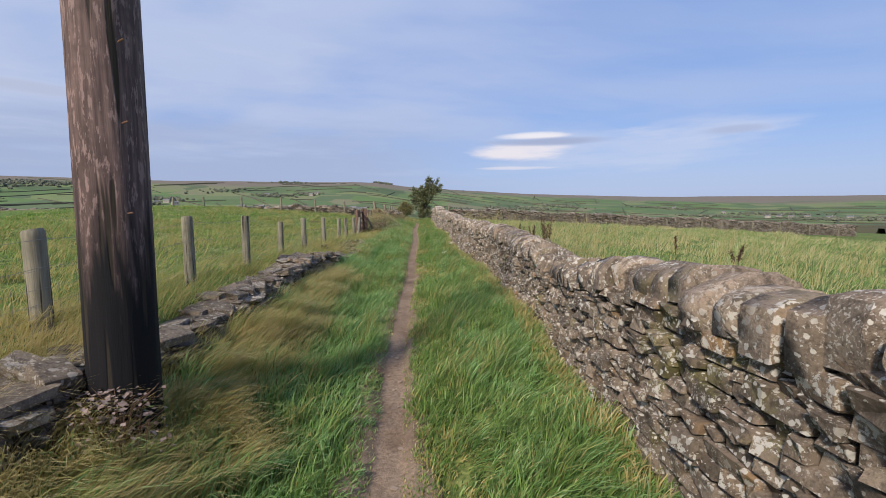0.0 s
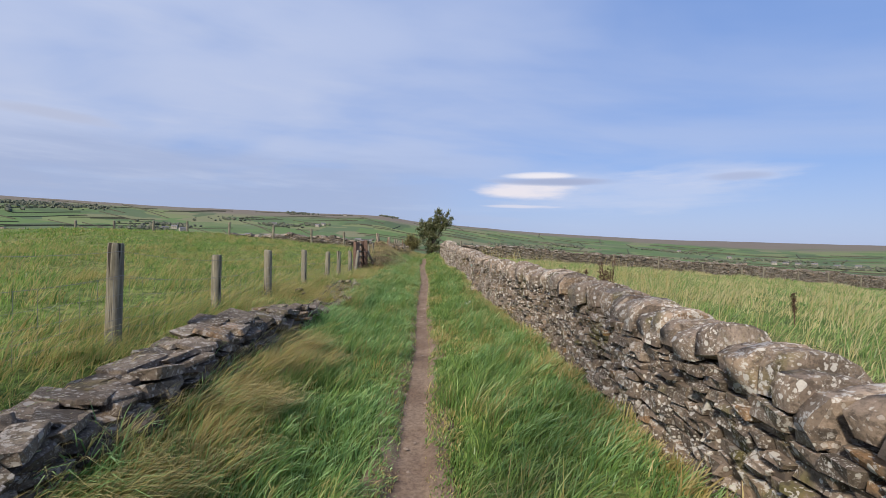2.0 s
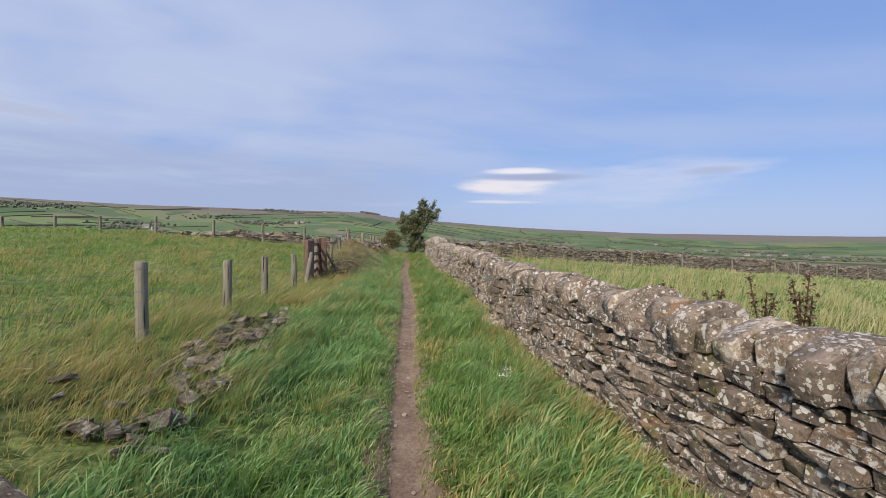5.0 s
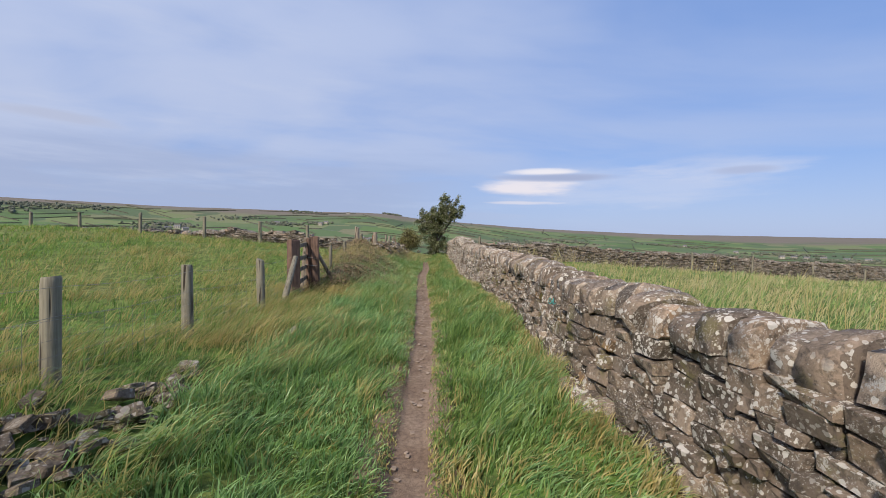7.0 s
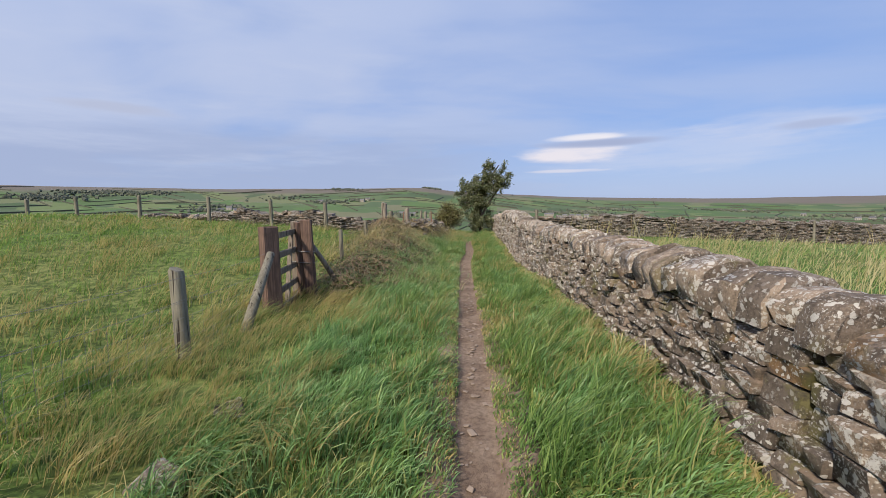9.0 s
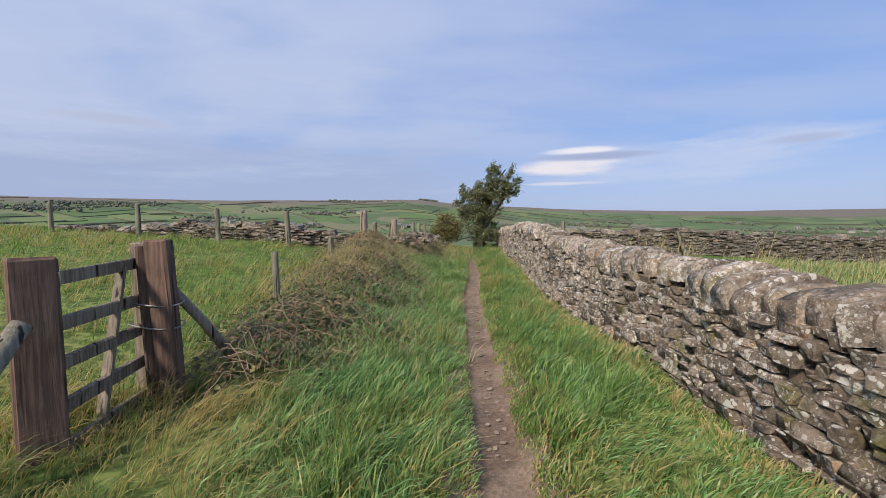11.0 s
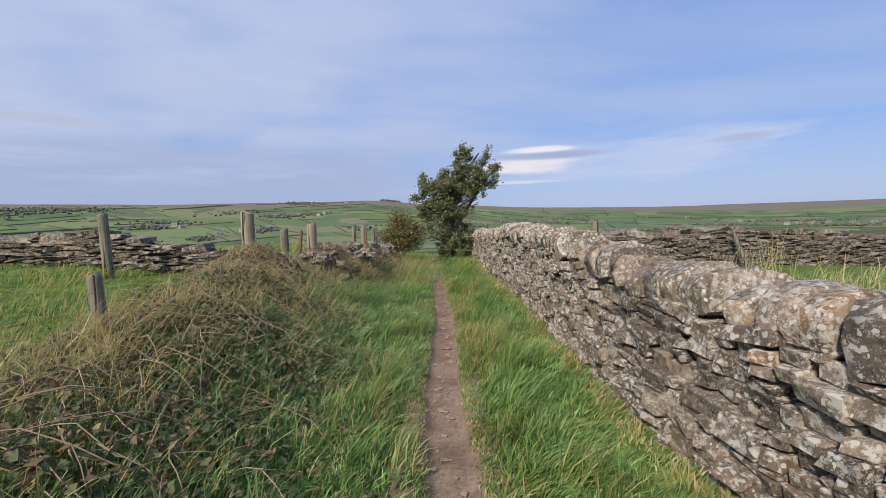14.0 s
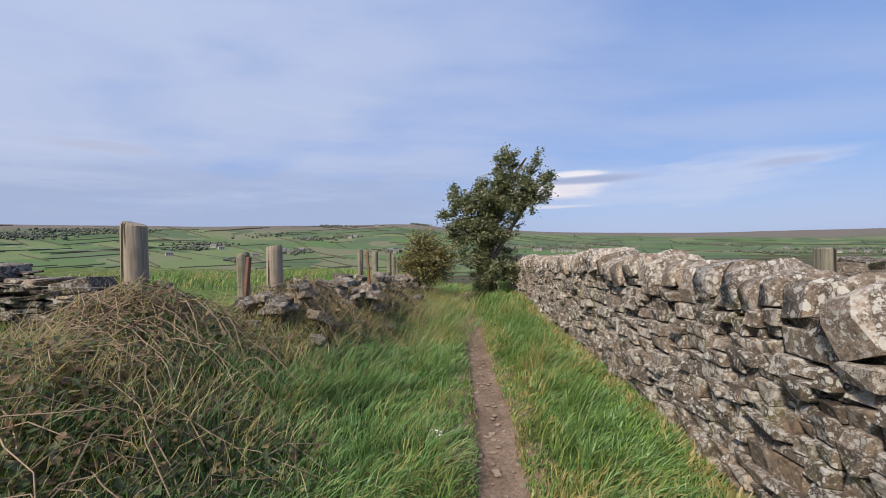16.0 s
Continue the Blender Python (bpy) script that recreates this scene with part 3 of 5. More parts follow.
# ---- ground and path ----
def build_ground():
    n = 370
    u = np.linspace(-1, 1, n)
    xs = 3.0 * np.sinh(8.0 * u) - 0.9
    ys = 5.0 * np.sinh(7.5 * u) + 12.0
    gx, gy = np.meshgrid(xs, ys)
    co = np.stack([gx, gy, land(gx, gy)], -1).reshape(-1, 3)
    i = (np.arange(n - 1)[:, None] * n + np.arange(n - 1)[None]).ravel()
    tri = np.concatenate([np.stack([i, i + 1, i + n + 1], -1), np.stack([i, i + n + 1, i + n], -1)])
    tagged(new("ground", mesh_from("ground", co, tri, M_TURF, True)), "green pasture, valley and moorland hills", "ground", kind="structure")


def build_path():
    ys = np.arange(-6, 36, 0.06)
    us = np.linspace(-1, 1, 21)
    half = 0.31 + 0.01 * np.sin(ys * 1.3) + 0.02 * np.sin(ys * 4.1 + 1) + 0.015 * np.sin(ys * 9.7)
    half = half * np.interp(ys, [0, 10, 22, 26, 31], [1.0, 1.05, 1.22, 1.2, 1.0])
    gx = path_x(ys)[:, None] + half[:, None] * us[None]
    gy = np.repeat(ys[:, None], 21, 1)
    gz = path_z(ys)[:, None] - 0.012 + 0.05 * ease(np.abs(us)[None] * np.ones_like(gx), 0.24, 0.50) - 0.10 * ease(np.abs(us)[None] * np.ones_like(gx), 0.86, 1.0) + 0.008 * wave(gx, gy, 9.0) + 0.004 * wave(gx, gy, 31.0)
    co = np.stack([gx, gy, gz], -1).reshape(-1, 3)
    i = (np.arange(len(ys) - 1)[:, None] * 21 + np.arange(20)[None]).ravel()
    tri = np.concatenate([np.stack([i, i + 1, i + 22], -1), np.stack([i, i + 22, i + 21], -1)])
    path = tagged(new("path", mesh_from("path", co, tri, M_SOIL, True)), "narrow trodden path of bare brown soil with small stones", "path", kind="structure")
    meshes = [mesh_from("pebble", c, t, M_PEBBLE, True) for c, t in STONES[:6]]
    r = random.Random(4)
    for k in range(290):
        y = r.uniform(1.5, 29) if k % 3 == 0 else r.uniform(13, 28)
        x = float(path_x(y)) + max(-0.10, min(0.12, r.gauss(0.02, 0.055)))
        s = r.uniform(0.006, 0.015) * (1.5 if r.random() < 0.07 else 1)
        ob = new("pebble", meshes[k % 6])
        ob.parent = path
        ob.matrix_basis = stone_matrix((x, y, float(path_z(y)) - 0.005 + s * 0.12), (s * 2.6, s * 2.0, s * 0.55), r.uniform(0, 180), r.uniform(-10, 10), r.uniform(-10, 10))


# ---- dry-stone walls ----
def lay_courses(length, foot, top, r, lengths, heights):
    """Stones of a coursed face: yields s, z, run, rise along a wall of that length."""
    lifts = []
    z = 0.0
    while z < 1.0:
        h = r.uniform(*heights)
        lifts.append((z, min(h, 1.0 - z + 0.03)))
        z += h
    for z0, h in lifts:
        s = -r.uniform(0, 0.3)
        while s < length:
            run = r.uniform(*lengths) * (1.35 if r.random() < 0.2 else 1)
            mid = s + run / 2
            lo, hi = foot(mid), top(mid)
            rise = h * (hi - lo)
            wob = 0.025 * math.sin(mid * 2.1 + z0 * 5) + 0.015 * math.sin(mid * 5.3 + z0 * 9)
            if r.random() < 0.34 and rise > 0.05:
                half = rise * r.uniform(0.4, 0.6)
                yield mid, lo + z0 * (hi - lo) + half / 2 + wob, run, half
                yield mid, lo + z0 * (hi - lo) + half + (rise - half) / 2 + wob, run, rise - half
            else:
                yield mid, lo + z0 * (hi - lo) + rise / 2 + wob, run, rise
            s += run


def stack_stones(length, foot, top, r, scale):
    """A waller's heap: each stone goes to the lowest place left; yields s, z, run, rise."""
    step = 0.02
    ss = np.arange(0, length, step)
    line = np.array([foot(s) for s in ss])
    crest = np.array([top(s) for s in ss])
    room = crest - line
    while True:
        i = int(np.argmax(np.where(room > 0.022, crest.max() - line, -1.0)))
        if room[i] <= 0.022:
            return
        base = line[i]
        a = i
        while a > 0 and line[a - 1] <= base + 0.012 and i - a < 30:
            a -= 1
        b = i
        while b < len(ss) - 1 and line[b + 1] <= base + 0.012 and b - a < 60:
            b += 1
        k = scale(ss[i])
        want = r.uniform(0.07, 0.21) * k * (1.5 if r.random() < 0.15 else 1.0)
        n = max(2, int(want / step))
        if b - a + 1 <= 3:
            line[a:b + 1] = base + 0.03
            room = crest - line
            continue
        if b - a + 1 - n <= 3:
            n = b - a + 1
        n = min(n, b - a + 1, 22)
        j = a if r.random() < 0.5 else b + 1 - n
        rise = min(r.uniform(0.036, 0.105) * k, r.uniform(0.5, 0.9) * n * step + 0.012)
        rise = min(rise, float(room[j:j + n].max()) + 0.02)
        low = float(line[j:j + n].mean())
        yield float(ss[j]) + n * step / 2, low + rise / 2, n * step, rise
        line[j:j + n] = low + rise + r.uniform(-0.003, 0.005)
        room = crest - line


def build_long_wall():
    r = random.Random(11)
    y0, y1 = -4.0, 33.5
    ys = np.arange(y0, y1 + 0.01, 0.25)
    heap = Heap()
    rows = []
    for y in ys:
        x, zt = float(wall_x(y)), float(wall_top(y)) - 0.22
        zb = float(path_z(y)) - 0.15
        b = float(batter(y))
        rows.append([(x + 0.12, y, zb), (x + 0.11 + b, y, zt), (x + 0.28 + b, y, zt), (x + 0.44, y, zb)])
    co = np.array(rows).reshape(-1, 3)
    i = (np.arange(len(ys) - 1)[:, None] * 4 + np.arange(3)[None]).ravel()
    tri = np.concatenate([np.stack([i, i + 4, i + 5], -1), np.stack([i, i + 5, i + 1], -1)])
    e = (len(ys) - 1) * 4
    tri = np.vstack([tri, [[0, 1, 2], [0, 2, 3], [e, e + 2, e + 1], [e, e + 3, e + 2]]])
    wall = tagged(new("wall_east", mesh_from("wall_core", co, tri, M_STONE)), "long lichen-spotted dry-stone gritstone wall beside the path", "wall", kind="structure")
    rest = Heap()
    foot = lambda s: float(path_z(s + y0)) - 0.06
    top = lambda s: float(wall_top(s + y0)) - 0.19
    # slabs in the south, big blocks halfway, middling blocks in the north
    scale = lambda s: float(np.interp(s + y0, [0, 2, 5, 8, 10.5, 12, 14.5, 16, 20, 26], [1.15, 0.95, 0.85, 0.8, 0.95, 1.45, 1.35, 0.78, 1.05, 1.15]))
    singles = 0
    for s, z, run, rise in stack_stones(y1 - y0, foot, top, r, scale):
        y = s + y0
        v = (z - foot(s)) / (top(s) - foot(s))
        slope = float(wall_x(y + 0.3) - wall_x(y - 0.3)) / 0.6
        x = float(wall_x(y)) + float(batter(y)) * v + r.gauss(0, 0.016) + 0.02 * math.sin(y * 1.7) + 0.10
        m = stone_matrix((x, y, z), (r.uniform(0.19, 0.26), run * 0.99, rise * 0.99), -math.degrees(math.atan(slope)) + r.gauss(0, 3.2), r.gauss(0, 1.8), r.gauss(0, 3.5))
        k = r.randrange(14)
        if 14.3 < y < 20.6 and singles < 298:
            ob = new("stone", STONE_MESHES[k])
            ob.parent = wall
            ob.matrix_basis = m
            singles += 1
        else:
            rest.add(*placed(STONES[k], m))
    for s, z, run, rise in lay_courses(y1 - y0, foot, top, r, (0.25, 0.5), (0.10, 0.18)):
        y = s + y0
        x = float(wall_x(y)) + 0.36 + 0.4 * float(batter(y)) + r.gauss(0, 0.012)
        rest.add(*placed(STONES[r.randrange(14)], stone_matrix((x, y, z), (0.16, run * 1.05, rise * 1.05), r.gauss(0, 3), r.gauss(0, 3), r.gauss(0, 4))))
    ob = new("wall_stones", rest.mesh("wall_stones", M_STONE))
    ob.parent = wall
    tagged(ob, kind="stuff")
    y = y0
    k = 0
    while y < y1:
        big = 0.5 + 0.5 * math.sin(y * 0.9 + 1.0)
        run = r.uniform(0.10, 0.19) + 0.09 * big * r.random()
        yc = y + run / 2
        slope = float(wall_x(yc + 0.3) - wall_x(yc - 0.3)) / 0.6
        hgt = 0.225 + r.uniform(-0.05, 0.03)
        zt = float(wall_top(yc))
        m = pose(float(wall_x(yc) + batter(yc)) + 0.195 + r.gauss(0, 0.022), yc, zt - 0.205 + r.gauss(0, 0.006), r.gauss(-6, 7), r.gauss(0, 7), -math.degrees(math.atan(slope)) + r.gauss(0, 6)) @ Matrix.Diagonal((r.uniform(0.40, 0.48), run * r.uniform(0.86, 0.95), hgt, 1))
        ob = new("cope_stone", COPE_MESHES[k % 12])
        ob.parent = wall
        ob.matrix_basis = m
        y += run
        k += 1
    # a footing boulder pushed out under the big blocks
    ob = new("stone", STONE_MESHES[3])
    ob.parent = wall
    ob.matrix_basis = stone_matrix((float(wall_x(13.0)) + 0.10, 12.95, float(path_z(13.0)) + 0.13), (0.34, 0.5, 0.24), 12, 3, -6)
    # snagged turquoise twine in a joint
    pts = [(float(wall_x(14.0)) + 0.06 + 0.03 * math.sin(t * 9), 14.0 + 0.05 * t + 0.015 * math.sin(t * 23), 0.98 + 0.03 * math.sin(t * 17)) for t in np.linspace(0, 1, 26)]
    tw = new("twine", mesh_from("twine", *tube(pts, 0.004, 5), M_TWINE, True))
    tagged(tw, "turquoise twine snagged in a wall joint", "twine")


def field_wall(name, label, pts, tops, thick, seed, gaps=0.0):
    """A dry-stone wall along straight legs; tops are heights of the crest at each corner, roughly broken."""
    r = random.Random(seed)
    legs = [Vector((b[0] - a[0], b[1] - a[1])).length for a, b in zip(pts, pts[1:])]
    cum = np.concatenate([[0], np.cumsum(legs)])
    px = lambda s: float(np.interp(s, cum, [p[0] for p in pts]))
    py = lambda s: float(np.interp(s, cum, [p[1] for p in pts]))
    foot = lambda s: float(land(px(s), py(s))) - 0.05
    top = lambda s: float(np.interp(s, cum, tops)) + gaps * (math.sin(s * 0.8 + seed) + 0.6 * math.sin(s * 2.3) + 0.4 * math.sin(s * 5.1)) - 0.08
    total = float(cum[-1])
    core, rows = Heap(), []
    ss = np.arange(0, total + 0.01, 0.5)
    for s in ss:
        d = Vector((px(s + 0.1) - px(s - 0.1), py(s + 0.1) - py(s - 0.1)))
        if d.length < 1e-6:
            d = Vector((1, 0))
        d.normalize()
        n = Vector((-d.y, d.x))
        zt, zb = max(top(s) - 0.06, foot(s) + 0.05), foot(s) - 0.1
        for o, z in ((-thick * 0.38, zb), (-thick * 0.30, zt), (thick * 0.30, zt), (thick * 0.38, zb)):
            rows.append((px(s) + n.x * o, py(s) + n.y * o, z))
    i = (np.arange(len(ss) - 1)[:, None] * 4 + np.arange(3)[None]).ravel()
    tri = np.concatenate([np.stack([i, i + 4, i + 5], -1), np.stack([i, i + 5, i + 1], -1)])
    wall = tagged(new(name, mesh_from("wall_core", rows, tri, M_FARWALL)), label, "wall", kind="structure")
    rest = Heap()
    for side in (-1, 1):
        for s, z, run, rise in lay_courses(total, foot, top, r, (0.08, 0.26), (0.05, 0.12)):
            if s > total:
                continue
            d = Vector((px(s + 0.1) - px(s - 0.1), py(s + 0.1) - py(s - 0.1))).normalized()
            o = side * (thick * 0.40 - 0.04 * z) + r.gauss(0, 0.02)
            rest.add(*placed(STONES[r.randrange(14)], stone_matrix((px(s) - d.y * o, py(s) + d.x * o, z), (run * 1.05, thick * 0.4, rise * 1.08), math.degrees(math.atan2(d.y, d.x)) + r.gauss(0, 4), r.gauss(0, 5), r.gauss(0, 5))))
    s = 0.0
    while s < total:
        run = r.uniform(0.12, 0.30)
        d = Vector((px(s + 0.1) - px(s - 0.1), py(s + 0.1) - py(s - 0.1))).normalized()
        if r.random() < 0.9:
            hgt = r.uniform(0.07, 0.15)
            rest.add(*placed(STONES[r.randrange(14)], stone_matrix((px(s), py(s), top(s) + hgt * 0.35), (run * 1.1, thick * 0.8, hgt), math.degrees(math.atan2(d.y, d.x)) + r.gauss(0, 8), r.gauss(0, 8), r.gauss(0, 10))))
        s += run
    ob = new("wall_stones", rest.mesh("wall_stones", M_FARWALL))
    ob.parent = wall
    tagged(ob, kind="stuff")


def build_ruined_wall():
    """Low tumbled wall of flat stones on the bank."""
    r = random.Random(21)
    wall = holder("ruined_wall", (-2.1, 3.0, 0.4), "low tumbled ruin of a dry-stone wall in dry grass", "wall")
    count, low = 0, Heap()
    y = 0.3
    while y < 8.7:
        run = r.uniform(0.13, 0.30)
        x = float(np.interp(y, [-1, 1.9, 4.3, 7.3, 8.7], [-2.0, -2.06, -2.16, -2.31, -2.3]))
        z = float(land(x + 0.2, y)) - 0.02
        crest = float(np.interp(y, [-1, 1.5, 2.6, 3.2, 5.0, 6.5, 7.4, 8.0, 8.7], [0.80, 0.82, 0.76, 0.70, 0.78, 0.80, 0.79, 0.69, 0.60])) + 0.03 * math.sin(y * 3.3)
        while z < crest:
            h = r.uniform(0.028, 0.07)
            for o in (0.11, -0.09):
                if o > 0 or z > crest - 0.2:
                    m = stone_matrix((x + o + r.gauss(0, 0.03), y + r.gauss(0, 0.05), z + h / 2), (r.uniform(0.12, 0.26), run * r.uniform(0.8, 1.4), h * 1.05), r.gauss(4, 16), r.gauss(0, 7), r.gauss(5, 9))
                    k = r.randrange(14)
                    if count < 298 and z > crest - 0.25:
                        child("stone", RUBBLE_MESHES[k], wall, m=m)
                        count += 1
                    else:
                        low.add(*placed(STONES[k], m))
            z += h
        y += run
    tagged(child("lower_stones", low.mesh("lower_stones", M_RUBBLE), wall), kind="stuff")
    heap = holder("stone_heap", (-2.2, 12, 0.4), "collapsed wall stones half sunk in grass", "stones")
    for k in range(150):
        y = r.choice([r.uniform(9.4, 10.4), r.uniform(10.2, 13.2), r.uniform(11.2, 12.8), r.uniform(10.6, 12.6)])
        x = float(np.interp(y, [8, 10, 13.4], [-2.25, -2.35, -2.6])) + r.gauss(0, 0.15)
        s = r.uniform(0.03, 0.075) * (1.4 if r.random() < 0.2 else 1)
        m = stone_matrix((x, y, float(land(x, y)) + s * 0.15 + r.uniform(0, 0.07)), (s * 1.9, s * 1.3, s * r.uniform(0.4, 0.8)), r.uniform(0, 180), r.gauss(0, 18), r.gauss(0, 18))
        child("stone", RUBBLE_MESHES[r.randrange(14)], heap, m=m)
    for at, s in (((-2.3, 14.4), 0.09), ((-2.45, 15.1), 0.07)):
        m = stone_matrix((*at, float(land(*at)) + 0.06), (s * 2, s * 1.6, s), r.uniform(0, 90), 8, -12)
        child("stone", RUBBLE_MESHES[r.randrange(14)], heap, m=m)


def build_bramble_ruin():
    """Broken stones under the bramble where the fence turns."""
    r = random.Random(31)
    ruin = holder("broken_wall", (-3.4, 27, 0.8), "tumbled broken stone wall tangled with dead brambles", "wall")
    for k in range(290):
        y = r.uniform(25.6, 30.5)
        x = float(np.interp(y, [25, 27, 30, 33], [-3.5, -3.2, -3.1, -3.3])) + r.gauss(0, 0.16)
        crest = float(np.interp(y, [25, 26, 27.2, 28.5, 33], [1.2, 1.38, 1.38, 1.25, 1.1]))
        g = float(land(x, y))
        s = r.uniform(0.05, 0.12)
        z = r.uniform(g, crest - abs(r.gauss(0, 0.08)))
        child("stone", RUBBLE_MESHES[r.randrange(14)], ruin, m=stone_matrix((x, y, z), (s * 1.6, s * 1.4, s * 0.75), r.uniform(0, 180), r.gauss(0, 14), r.gauss(0, 14)))


# ---- timber: pole, fences, gate ----
def round_post(x, y, top, radius, lean=(0.0, 0.0), seed=0, sides=18, bury=0.25):
    r = random.Random(seed)
    z0 = float(land(x, y)) - bury
    zs = [z0, z0 + 0.3, (z0 + top) / 2, top - 0.05, top - 0.012, top]
    rad = [radius * 1.04, radius * 1.02, radius, radius * 0.99, radius * 0.97, radius * 0.88]
    pts = [(x + lean[0] * (z - z0) + r.gauss(0, 0.002), y + lean[1] * (z - z0), z) for z in zs]
    co, tri = tube(pts, rad, sides)
    bump = 1 + 0.012 * np.sin(np.arange(len(co)) * 2 * np.pi * 3 / sides + seed)
    c = np.array([x, y])
    co[:, :2] = c + (co[:, :2] - c) * np.where(np.abs(co[:, :2] - c).max(1, keepdims=True) < 0.2, bump[:, None], 1)
    return co, tri


def build_pole():
    x, y = -1.70, 2.14
    z0 = float(land(x, y))
    pole = holder("telegraph_pole", (x, y, z0), "thick weathered wooden telegraph pole with black tarred foot", "pole")
    zs = np.linspace(z0 - 0.5, z0 + 8.5, 60)
    co, tri = tube([(x + 0.02 * (z - z0) , y, z) for z in zs], 0.162 - 0.004 * (zs - z0), 40)
    a = np.arctan2(co[:, 1] - y, co[:, 0] - x)
    k = 1 + 0.012 * np.sin(a * 9 + 1) + 0.010 * np.sin(a * 17 + 0.5 * np.sin(co[:, 2] * 2)) + 0.006 * np.sin(a * 31 + co[:, 2])
    co[:, 0] = x + 0.02 * (co[:, 2] - z0) + (co[:, 0] - x - 0.02 * (co[:, 2] - z0)) * k
    co[:, 1] = y + (co[:, 1] - y) * k
    child("shaft", mesh_from("shaft", co, tri, M_POLE, True), pole)
    for z in (1.62, 2.05, 2.42):
        xx = x + 0.02 * (z - z0)
        child("nail", mesh_from("nail", *tube([(xx + 0.14, y - 0.10, z), (xx + 0.185, y - 0.125, z + 0.004)], 0.004, 6), M_RUST, True), pole, "rusty nail")


def wire_run(posts, height, sag=0.02, radius=0.0016, n=6):
    pts = []
    for (ax, ay, az), (bx, by, bz) in zip(posts, posts[1:]):
        for t in np.linspace(0, 1, n, endpoint=False):
            pts.append((ax + (bx - ax) * t, ay + (by - ay) * t, az + (bz - az) * t + height - sag * 4 * t * (1 - t)))
    ax, ay, az = posts[-1]
    pts.append((ax, ay, az + height))
    return tube(pts, radius, 4)


def build_fence(name, label, rows, wires, net, seed):
    """rows: x, y, top, radius, lean x, lean y of each post; wires: depths under the tops."""
    r = random.Random(seed)
    fence = holder(name, (rows[0][0], rows[0][1], float(land(rows[0][0], rows[0][1]))), label, "fence")
    for k, (x, y, top, rad, lx, ly) in enumerate(rows):
        if rad > 0.02:
            child("post", mesh_from("post", *round_post(x, y, top, rad, (lx, ly), seed + k), M_STOUT if rad > 0.07 else M_POST, True), fence)
    tops = [(x + 0.8 * lx + rad, y + 0.8 * ly, top) for x, y, top, rad, lx, ly in rows]
    for d in wires:
        child("wire", mesh_from("wire", *wire_run(tops, -d, r.uniform(0.01, 0.04)), M_WIRE, True), fence)
    if net:
        heap = Heap()
        for a, b in zip(tops, tops[1:]):
            ln = math.hypot(b[0] - a[0], b[1] - a[1])
            for d in (0.26, 0.38, 0.48, 0.56, 0.63):
                heap.add(*wire_run([a, b], -d, 0.015, 0.0011, 4))
            for t in np.arange(0.08, ln, 0.15) / ln:
                p = np.array(a) * (1 - t) + np.array(b) * t
                heap.add(*tube([p - (0, 0, 0.27), p - (0, 0, 0.70)], 0.0011, 3))
        child("netting", heap.mesh("netting", M_WIRE), fence, "galvanised stock netting")


